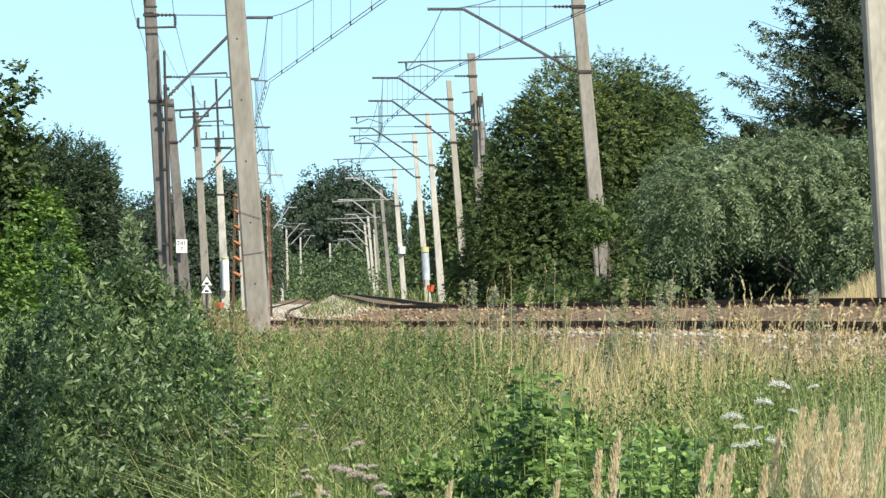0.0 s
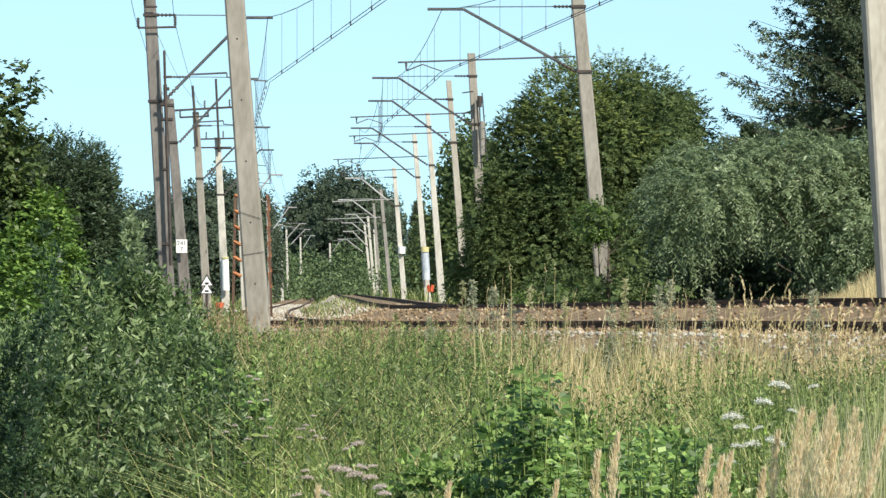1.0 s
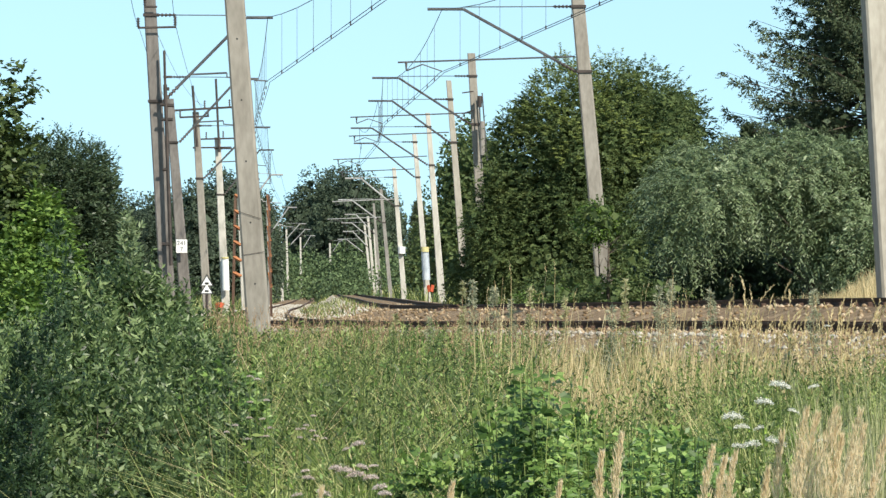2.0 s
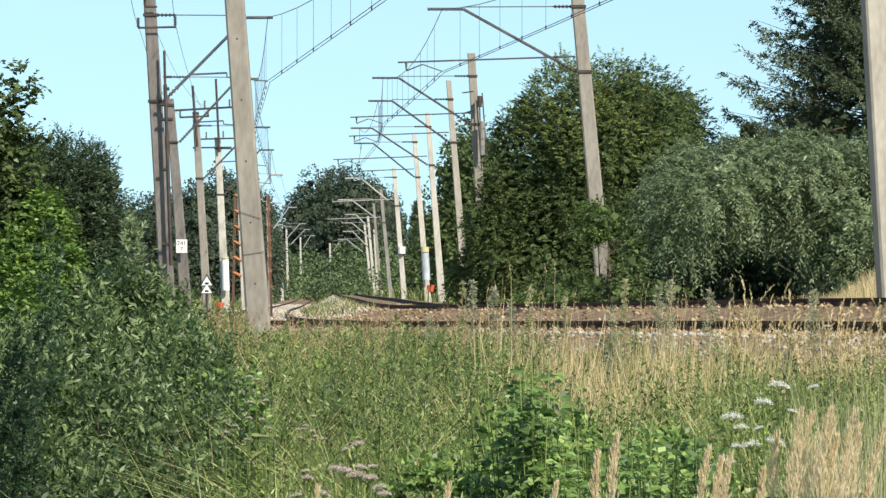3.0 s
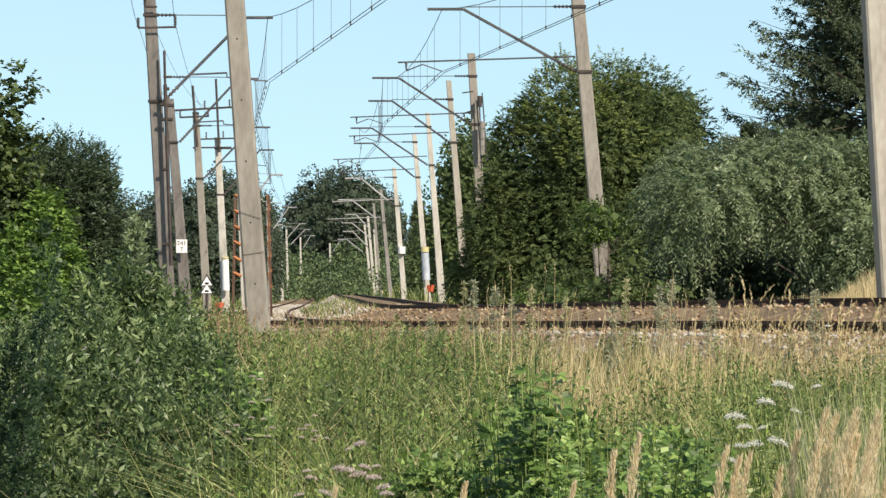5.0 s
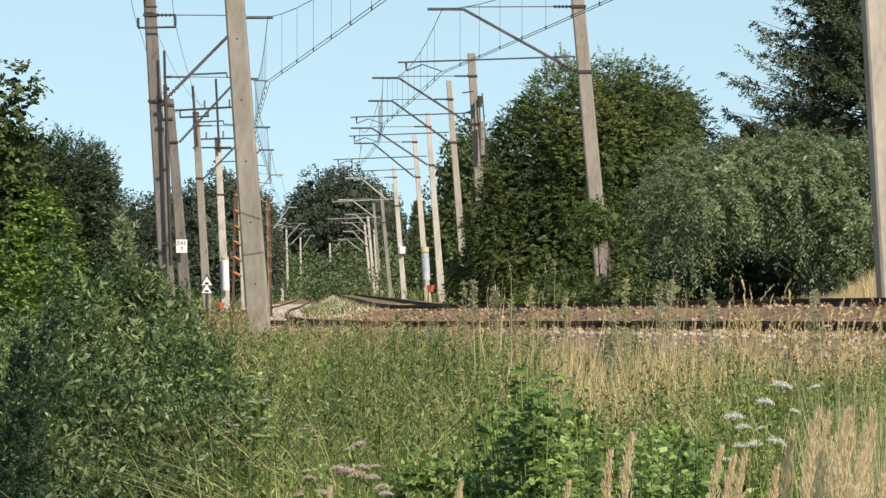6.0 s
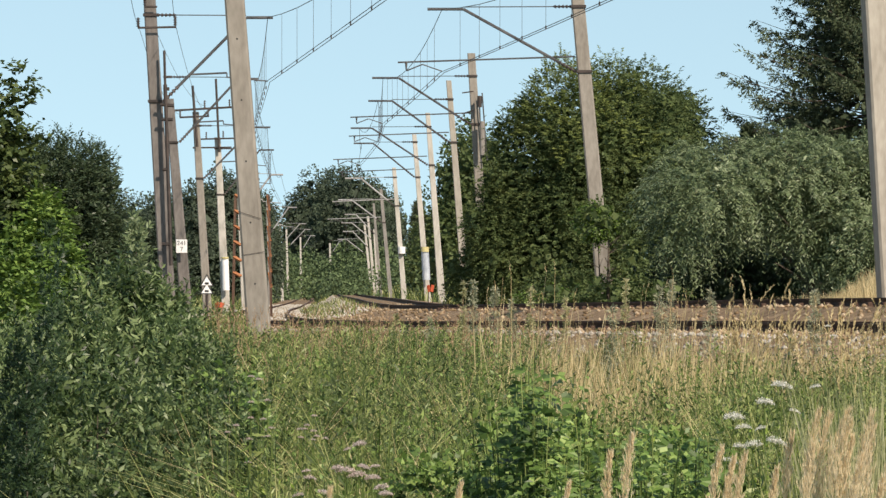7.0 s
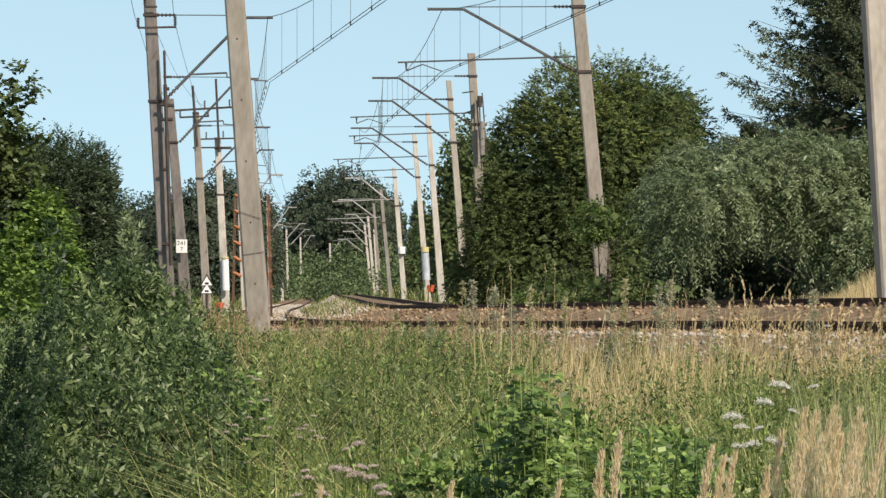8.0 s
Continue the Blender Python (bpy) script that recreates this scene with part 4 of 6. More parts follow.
sx, sy, sz = base_at(-2.72, 600)
spruce((sx, sy, sz), 10.5, 2.2, "slender distant spruce beside the line", 17, 4, 0.24)

# dark tree and the wood behind the masts on the outer side
tree("broadleaf_tree", base_at(-10.48, 150), "dark green broadleaf tree, cloud shade put into its leaf colour", "tree",
     [(0.2, 0, 3.1, 1.2, 1.5, 2.0), (0.8, 0.1, 2.6, 0.75, 1.2, 1.9), (-0.8, 0, 3.0, 1.3, 1.5, 2.1), (0.6, 0, 1.7, 1.0, 1.2, 1.7), (-2.4, 0.5, 2.4, 1.6, 1.5, 2.2), (0.2, 0.1, 1.0, 1.6, 1.2, 1.2), (1.6, 0.5, 0.8, 0.9, 1.0, 1.2), (-0.3, 0, 3.6, 1.15, 1.3, 1.7), (0.75, 0, 3.35, 0.6, 1.2, 1.6), (-1.3, 0, 3.5, 1.0, 1.3, 1.6)],
     7000, 9, 0.0, 0.12, 0.052, L_SHADED, seed=7, spray=(0.36, 0.7, 0.4, 0.05, False), core=9000, core_size=0.16)
tree("broadleaf_tree", base_at(-12.03, 210), "grey-green bushy tree behind the masts", "tree",
     [(0, 0, 1.9, 1.2, 1.6, 2.2), (1.3, 0, 1.8, 1.0, 1.4, 2.0), (-1.2, 0.3, 1.6, 1.0, 1.3, 2.0)], 1600, 9, 0.0, 0.14, 0.06, L_FARTREE, seed=8, spray=(0.4, 0.8, 0.4, 0.1, False), core=1200, core_size=0.3)
for i, (tx, d, w, h) in enumerate([(-17.20, 420, 5.0, 10.6), (-18.72, 405, 3.6, 9.4), (-21.91, 430, 4.5, 9.0), (-17.14, 460, 4.6, 11.2), (-24.73, 440, 4.5, 8.8), (-15.93, 470, 2.6, 9.6)]):
    tree("broadleaf_tree", base_at(tx, d), "distant dark green broadleaf tree beyond the line", "tree",
         [(0, 0, h * 0.62, w * 0.5, 3, h * 0.38), (-w * 0.3, 0, h * 0.45, w * 0.4, 3, h * 0.4), (w * 0.3, 0, h * 0.42, w * 0.4, 3, h * 0.38)],
         560, 22, 0.34, 0.23, 0.165, L_FARTREE, r=0.25, seed=20 + i, core=1500, core_size=0.7)
for i, (tx, d, w, h) in enumerate([(-20.27, 900, 11.0, 20.5), (-15.19, 880, 11.0, 20.0), (-12.01, 920, 9.0, 18.0), (-23.90, 950, 6.0, 15.0)]):
    tree("broadleaf_tree", base_at(tx, d), "tall distant dark green tree closing the view along the line", "tree",
         [(0, 0, h * 0.62, w * 0.5, 6, h * 0.38), (-w * 0.28, 0, h * 0.48, w * 0.36, 6, h * 0.36), (w * 0.3, 0, h * 0.45, w * 0.36, 6, h * 0.38)],
         560, 26, 0.6, 0.43, 0.33, L_FARTREE, r=0.4, seed=30 + i, core=1700, core_size=1.3)
for i, (tx, d, w, h) in enumerate([(1.93, 300, 6.0, 9.0), (0.56, 330, 5.0, 5.5), (1.29, 240, 3.2, 8.0)]):
    tree("broadleaf_tree", base_at(tx, d), "green broadleaf tree behind the hedge along the line", "tree",
         [(0, 0, h * 0.6, w * 0.45, 2, h * 0.4), (w * 0.3, 0, h * 0.45, w * 0.4, 2, h * 0.4), (-w * 0.25, 0, h * 0.3, w * 0.35, 2, h * 0.3)],
         1000, 12, 0.22, 0.21, 0.145, L_HEDGE, r=0.2, seed=40 + i, core=1200, core_size=0.45)


def woods():
    """The far wood's edge: many leaf clumps across the whole width, and thickets in front of it."""
    sets = []
    xs = np.arange(-160, 170, 5.0)
    blobs = [(x, 960 + RNG.uniform(-20, 20), float(ground_z(x, 960)) + 5, 4.5, 6, RNG.uniform(4.5, 8.5)) for x in xs]
    sets.append(blob_leaves(blobs, 2600, 10, 0.9, 1.0, 0.7, inner=0.1))
    xs = np.arange(-34, 14, 1.6)
    blobs = [(x, 560 + RNG.uniform(-15, 15), float(ground_z(x, 560)) + 1.0, 2.0, 3, RNG.uniform(1.2, 2.8)) for x in xs if abs(x + 12) > 4]
    sets.append(blob_leaves(blobs, 1500, 10, 0.4, 0.4, 0.25, inner=0.15))
    for d, x0, x1, h in ((430, -22, -15, 1.6), (620, -30, -16, 2.6), (640, -10, 6, 3.0), (380, -4.0, 3.0, 1.8), (260, 0.3, 3.0, 1.3), (720, -22, -6, 2.2), (800, -30, -6, 3.4), (500, -11, -6.5, 0.8)):
        blobs = [(x, d + RNG.uniform(-15, 15), float(ground_z(x, d)) + 0.6, 1.7, 2.5, 1.5 * h * RNG.uniform(0.6, 1.3)) for x in np.arange(x0, x1, 1.1)]
        sets.append(blob_leaves(blobs, 75 * len(blobs), 11, 0.34, 0.0005 * d + 0.06, 0.00036 * d + 0.045, inner=0.2))
    v, q = join(sets)
    tagged(array_mesh("far_woods", v, q, L_FAR), "hazy green edge of a distant wood", "woods", kind="stuff")


woods()

# ---- the near shrubs on the outer side ----
def grow(name, label, category, lumps, clumps, per, length, width, material, spray, seed=1, r=0.02, reach=0.3, core=0, core_size=0.1, inner=0.25, group=""):
    """A shrub from leafy lumps (centre, half width, half depth, half height) that roots under them."""
    cx = sum(l[0][0] for l in lumps) / len(lumps)
    cy = sum(l[0][1] for l in lumps) / len(lumps)
    b = base_at(cx, cy)
    blobs = [(p[0] - b[0], p[1] - b[1], p[2] - b[2], rx, ry, rz) for p, rx, ry, rz in lumps]
    return tree(name, b, label, category, blobs, clumps, per, 0, length, width, material, r=r, reach=reach, seed=seed,
                spray=spray, core=core, core_size=core_size, inner=inner, group=group)


BUSH = grow("sallow_bush", "dense grey-green sallow bush with upright leafy shoots", "shrub",
     [((-2.08, 34.00, 0.97), 0.30, 0.45, 0.32), ((-2.63, 34.00, 0.66), 0.42, 0.4, 0.30), ((-1.90, 34.00, 0.94), 0.26, 0.4, 0.30), ((-1.73, 34.00, 0.80), 0.20, 0.35, 0.32),
      ((-1.97, 32.00, 0.68), 0.5, 0.45, 0.38), ((-2.41, 32.00, 0.48), 0.5, 0.45, 0.38), ((-1.55, 31.00, 0.60), 0.2, 0.3, 0.30),
      ((-2.25, 33.60, 1.18), 0.07, 0.1, 0.12), ((-2.03, 33.60, 1.25), 0.07, 0.1, 0.14), ((-1.88, 33.60, 1.20), 0.06, 0.1, 0.12), ((-1.76, 33.60, 1.10), 0.06, 0.1, 0.12), ((-1.62, 33.00, 0.98), 0.06, 0.1, 0.14)],
     2300, 14, 0.056, 0.018, L_BUSH, (0.25, 0.4, 0.95, -0.08, True), seed=9, r=0.007, core=1300, core_size=0.05, inner=0.2)
FRONT_BUSH = grow("sallow_bush", "dark green sallow bush in front, its shoots paler at the tips", "shrub",
     [((-1.78, 28.00, 0.43), 0.42, 0.4, 0.32), ((-1.40, 28.00, 0.42), 0.16, 0.3, 0.28), ((-2.09, 27.00, 0.46), 0.3, 0.35, 0.36), ((-1.46, 26.00, 0.28), 0.35, 0.3, 0.27),
      ((-1.72, 27.50, 0.80), 0.08, 0.1, 0.16), ((-1.95, 27.00, 0.85), 0.09, 0.1, 0.15), ((-1.45, 27.00, 0.68), 0.06, 0.1, 0.14), ((-2.15, 27.00, 0.92), 0.1, 0.1, 0.2)],
     1350, 13, 0.05, 0.0165, L_BUSH, (0.22, 0.45, 0.8, -0.08, True), seed=21, r=0.007, core=1100, core_size=0.045, inner=0.2)
EDGE_BUSH = grow("grey_weed_bush", "low green bushy weeds at the foot of the sallow", "shrub",
     [((-1.36, 31.00, 0.74), 0.13, 0.25, 0.22), ((-1.20, 29.00, 0.55), 0.14, 0.25, 0.22), ((-1.10, 27.00, 0.40), 0.13, 0.25, 0.20), ((-1.02, 28.50, 0.62), 0.06, 0.1, 0.14), ((-1.25, 30.00, 0.80), 0.05, 0.1, 0.12), ((-0.95, 26.50, 0.50), 0.06, 0.1, 0.14), ((-1.48, 32.50, 0.92), 0.06, 0.1, 0.13)],
     560, 13, 0.042, 0.014, L_BUSH, (0.2, 0.4, 0.9, -0.05, True), seed=22, r=0.005, core=500, core_size=0.035, inner=0.25)
SPRIG = grow("sallow_sprig", "pale upright leafy shoot rising above the sallow bush", "shrub",
     [((-1.95, 33.50, 1.56), 0.045, 0.05, 0.16)], 40, 13, 0.048, 0.016, L_WILLOW, (0.12, 0.3, 1.0, -0.1, True), seed=12, r=0.008, reach=0.05)
YOUNG = grow("young_tree", "young broadleaf tree with sparse olive green leaves", "tree",
     [((-3.38, 40.00, 2.52), 0.15, 0.25, 0.25), ((-3.13, 40.00, 2.80), 0.05, 0.1, 0.07), ((-3.19, 40.00, 2.62), 0.09, 0.1, 0.08), ((-3.35, 40.00, 2.16), 0.17, 0.3, 0.28), ((-3.16, 40.00, 2.36), 0.10, 0.2, 0.07),
      ((-3.17, 39.90, 2.13), 0.12, 0.2, 0.10), ((-3.30, 40.00, 1.78), 0.26, 0.3, 0.32), ((-3.47, 40.00, 1.62), 0.45, 0.35, 0.5), ((-3.14, 39.80, 1.90), 0.14, 0.2, 0.12)],
     900, 8, 0.06, 0.038, L_OLIVE, (0.2, 0.7, 0.2, 0.25, False), seed=10, r=0.025, reach=0.35, core=260, core_size=0.08, inner=0.15)
# the young tree's sunlit leaves as their own plant, light put into the green
SUNLIT_LEAVES = grow("sunlit_leaves", "sunlit lower leaves of the young tree, light put into a brighter green", "tree",
     [((-2.93, 39.50, 1.76), 0.09, 0.2, 0.17), ((-2.88, 39.40, 1.55), 0.09, 0.2, 0.14), ((-2.80, 38.50, 1.38), 0.11, 0.2, 0.14), ((-3.08, 39.30, 1.52), 0.16, 0.2, 0.17), ((-3.08, 38.50, 1.30), 0.2, 0.2, 0.18), ((-2.68, 38.40, 1.42), 0.04, 0.1, 0.09), ((-2.85, 37.50, 1.18), 0.14, 0.15, 0.16), ((-2.62, 36.50, 1.10), 0.08, 0.1, 0.14)],
     1050, 8, 0.055, 0.036, L_BRIGHT, (0.17, 0.7, 0.3, 0.2, False), seed=23, r=0.015, reach=0.25, core=240, core_size=0.08)
# shade over the bush's lower left is put into these shoots' dark leaves
DARK_SHOOT = grow("dark_shoots", "leafy shoots standing before the bush, shade put into their dark blue-green leaves", "shrub",
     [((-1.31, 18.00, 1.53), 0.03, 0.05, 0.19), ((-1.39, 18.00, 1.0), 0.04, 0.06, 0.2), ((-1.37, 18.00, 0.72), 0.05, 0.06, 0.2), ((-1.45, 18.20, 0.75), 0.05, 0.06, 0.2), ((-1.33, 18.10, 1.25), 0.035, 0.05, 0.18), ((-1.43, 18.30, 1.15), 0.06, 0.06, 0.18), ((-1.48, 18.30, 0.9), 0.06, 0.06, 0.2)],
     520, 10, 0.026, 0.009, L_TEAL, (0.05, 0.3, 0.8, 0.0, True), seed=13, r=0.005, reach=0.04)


def pale_tuft(x, y, z, n, spread, seed):
    """Soft pale grass blades out of one root, almost upright."""
    rng = np.random.default_rng(seed)
    g = float(ground_z(x, y)) - 0.03
    t = thing("pale_grass_tuft", (x, y, g), "tall soft pale green grass tuft near the eye", "grass", "pale grass tufts")
    P = np.stack([rng.normal(0, spread, n), rng.normal(0, spread, n), np.zeros(n)], 1)
    v, q = blade_arrays(P, (z - g) * rng.uniform(0.6, 1.0, n), rng.uniform(0.004, 0.008, n), np.full(n, 0.10), 0.3)
    array_mesh("foliage", v, q, L_PALE, t)
    return t


PALE_TUFTS = [pale_tuft(x, 15.0 + 0.15 * i, z, 150, 0.028, 70 + i) for i, (x, z) in enumerate([(1.25, 1.47), (1.20, 1.40), (1.16, 1.31), (1.28, 1.35), (1.22, 1.27), (1.13, 1.2)])]


# ---- grass and weeds ----
PHASE = [0.0]


def scatter(n, y0, y1, u0, u1, power=1.0, edge=-4.9):
    """Places between two distances and two bearings (metres aside per metre of distance) that are off the ballast."""
    y = y0 + (y1 - y0) * RNG.random(n) ** power
    x = RNG.uniform(u0, u1, n) * y
    PHASE[0] += 1.7
    p = PHASE[0]
    drift = np.sin(x * 4.3 + 1.6 * np.sin(y * 0.8 + p) + p) + np.sin(y * 0.62 + x * 1.9 + 2.1 * p) + 0.7 * np.sin(x * 9.7 - y * 1.1 + p)
    keep = (offset(x, y) < edge) & ~((x < -0.042 * y) & (y < 33)) & (RNG.random(n) < 0.5 + 0.5 * drift)
    x, y = x[keep], y[keep]
    return np.stack([x, y, ground_z(x, y) - 0.02], 1)


def cover(P, low=0.45, high=1.0):
    """Plant heights: waist-high near the eye, knee-high towards the ballast, in uneven drifts."""
    top = np.interp(P[:, 1], [10, 15, 20, 30, 40, 55, 65, 75, 82, 95], [0.95, 0.92, 0.86, 0.76, 0.68, 0.57, 0.49, 0.38, 0.28, 0.08])
    top = top * np.where((P[:, 0] > 0.04 * P[:, 1]) & (P[:, 1] < 24), 0.86, 1.0)
    drift = 1 + 0.16 * np.sin(P[:, 0] * 3.3 + P[:, 1] * 0.6) + 0.15 * np.sin(P[:, 0] * 7.1 - P[:, 1] * 0.37)
    return np.maximum(top * drift - P[:, 2], 0.12) * (low + (high - low) * RNG.random(len(P)))


def meadow(name, n, zone, h, w, lean, material, label, power=1.0, edge=-4.9):
    P = scatter(n, *zone, power, edge)
    H = cover(P, *h)
    v, q = blade_arrays(P, H, RNG.uniform(w[0], w[1], len(P)), np.full(len(P), lean))
    return tagged(array_mesh(name, v, q, material), label, "grass", kind="stuff")


def weeds(name, n, zone, h, per, leaf, width, material, label, power=1.0, splay=0.25, sag=0.05):
    P = scatter(n, *zone, power)
    H = cover(P, *h)
    D = unit(np.array([0, 0, 1.0]) + RNG.normal(size=P.shape) * splay)
    size = np.repeat(np.interp(P[:, 1], [14, 22, 35, 60], [0.5, 0.62, 0.9, 1.15]) * RNG.uniform(0.7, 1.35, len(P)), per)
    v, q = sprays(P, D, H, per, leaf * size, width * size, sag, True, first=0.25, wild=0.35)
    return tagged(array_mesh(name, v, q, material), label, "weeds", kind="stuff")


def seed_heads(name, n, zone, h, material, label, per=16, size=0.03, head=0.14, sag=0.35, edge=-4.6, broad=0.2):
    """Thin stalks that each end in a nodding head of spikelets."""
    P = scatter(n, *zone, 1.0, edge)
    H = cover(P, *h)
    D = unit(np.array([0.05, 0, 1.0]) + RNG.normal(size=P.shape) * 0.10)
    tip = P + D * H[:, None]
    n2 = len(P)
    S = unit(np.cross(D, RNG.normal(size=D.shape))) * 0.0028
    V = np.stack([P - S, P + S, tip + S * 0.6, tip - S * 0.6], 1).reshape(-1, 3)
    sets = [(V, np.arange(n2 * 4).reshape(-1, 4))]
    lean = unit(D + RNG.normal(size=D.shape) * 0.25)
    sets.append(sprays(tip, lean, head * RNG.uniform(0.6, 1.2, n2), per, size, size * broad, sag, True, first=0.0, wild=0.1, along=2.2))
    v, q = join(sets)
    return tagged(array_mesh(name, v, q, material), label, "grass", kind="stuff")


meadow("meadow_grass", 29000, (13, 66, -0.09, 0.012), (0.45, 1.0), (0.006, 0.012), 0.42, L_GRASS, "tall green meadow grass", 0.8)
meadow("meadow_grass", 11000, (13, 31, 0.012, 0.09), (0.45, 1.0), (0.006, 0.012), 0.42, L_GRASS, "tall green meadow grass before the straw", 0.8)
meadow("meadow_grass", 6000, (31, 66, 0.012, 0.09), (0.3, 0.85), (0.006, 0.012), 0.35, L_GRASS, "green grass between dry stalks", 0.9)
meadow("short_grass", 8000, (40, 66, 0.004, 0.06), (0.3, 0.8), (0.008, 0.014), 0.45, L_GRASS, "short green grass at the foot of the ballast", 1.0, -5.8)
meadow("short_grass", 25000, (38, 96, -0.09, 0.004), (0.4, 1.0), (0.008, 0.016), 0.45, L_GRASS, "short green grass at the foot of the ballast", 1.0, -4.2)
meadow("dry_grass", 6000, (30, 60, 0.012, 0.050), (0.3, 1.14), (0.005, 0.011), 0.16, L_STRAW, "tall straw-coloured dry grass beside the track", 1.0, -5.3)
meadow("dry_grass", 4400, (41, 60, 0.045, 0.09), (0.3, 1.14), (0.005, 0.011), 0.24, L_STRAW, "tall straw-coloured dry grass beside the track", 1.0, -5.3)
meadow("dry_grass_tufts", 5200, (30, 74, -0.045, 0.012), (0.6, 1.15), (0.004, 0.007), 0.38, L_STRAW, "scattered straw-coloured grass stalks")
seed_heads("nodding_grass_heads", 600, (36, 58, 0.050, 0.09), (0.8, 1.5), L_STRAW, "straw-coloured nodding grass heads before the rails", 34, 0.03, 0.22, 0.22, broad=0.24)
seed_heads("thin_grass_heads", 420, (38, 60, 0.005, 0.055), (1.0, 1.7), L_STRAW, "thin brownish grass heads before the rails", 12, 0.02, 0.12, 0.05)
seed_heads("brown_grass_heads", 1300, (44, 84, -0.045, 0.02), (0.75, 1.28), L_SEED, "brownish grass seed heads by the track", 22, 0.026, 0.16, 0.12, broad=0.22)


def tufts(name, n, zone, blades, material, label, width=0.009, lean=0.55):
    """Coarse grass that arches out of common roots."""
    C = scatter(n, *zone)
    H = np.repeat(cover(C, 0.7, 1.1), blades) * RNG.uniform(0.7, 1.1, len(C) * blades)
    P = np.repeat(C, blades, axis=0) + RNG.normal(size=(len(C) * blades, 3)) * np.array([0.03, 0.03, 0])
    v, q = blade_arrays(P, H, RNG.uniform(0.6, 1.2, len(P)) * width, np.full(len(P), lean), 0.5)
    return tagged(array_mesh(name, v, q, material), label, "grass", kind="stuff")


tufts("coarse_grass", 900, (18, 74, -0.045, 0.016), 26, L_GRASS, "coarse arching tufts of green grass", 0.013)
tufts("coarse_grass", 260, (16, 40, 0.016, 0.088), 24, L_GRASS, "coarse arching tufts of green grass")
tufts("pale_grass", 520, (22, 74, -0.045, 0.03), 18, L_STRAW, "pale arching tufts of dry grass", 0.006, 0.45)
weeds("leafy_weeds", 9500, (14, 76, -0.048, 0.018), (0.5, 1.15), 19, 0.07, 0.0145, L_WEED, "dense green leafy weeds", 0.8)
weeds("dark_leafy_weeds", 2900, (14, 52, -0.048, 0.012), (0.5, 1.05), 19, 0.055, 0.024, L_BRAMBLE, "broad-leaved green weeds among the grass", 0.8)
weeds("dark_leafy_weeds", 1500, (14, 26, 0.012, 0.085), (0.5, 1.05), 19, 0.055, 0.024, L_BRAMBLE, "broad-leaved green weeds before the dry grass", 0.8)
weeds("weeds_by_the_straw", 5000, (14, 31, 0.02, 0.09), (0.5, 1.1), 18, 0.05, 0.016, L_WEED, "green weeds before the dry grass", 0.9)
weeds("weeds_by_the_straw", 3600, (24, 46, 0.05, 0.09), (0.6, 1.15), 18, 0.05, 0.014, L_WEED, "light green weeds standing in the dry grass", 0.9)
meadow("meadow_grass", 5000, (22, 46, 0.05, 0.09), (0.6, 1.1), (0.005, 0.010), 0.3, L_GRASS, "tall green grass among the weeds", 0.9)
weeds("mugwort", 420, (22, 56, -0.034, 0.014), (1.0, 1.35), 30, 0.05, 0.014, L_HEDGE, "dark green mugwort stalks standing over the meadow")


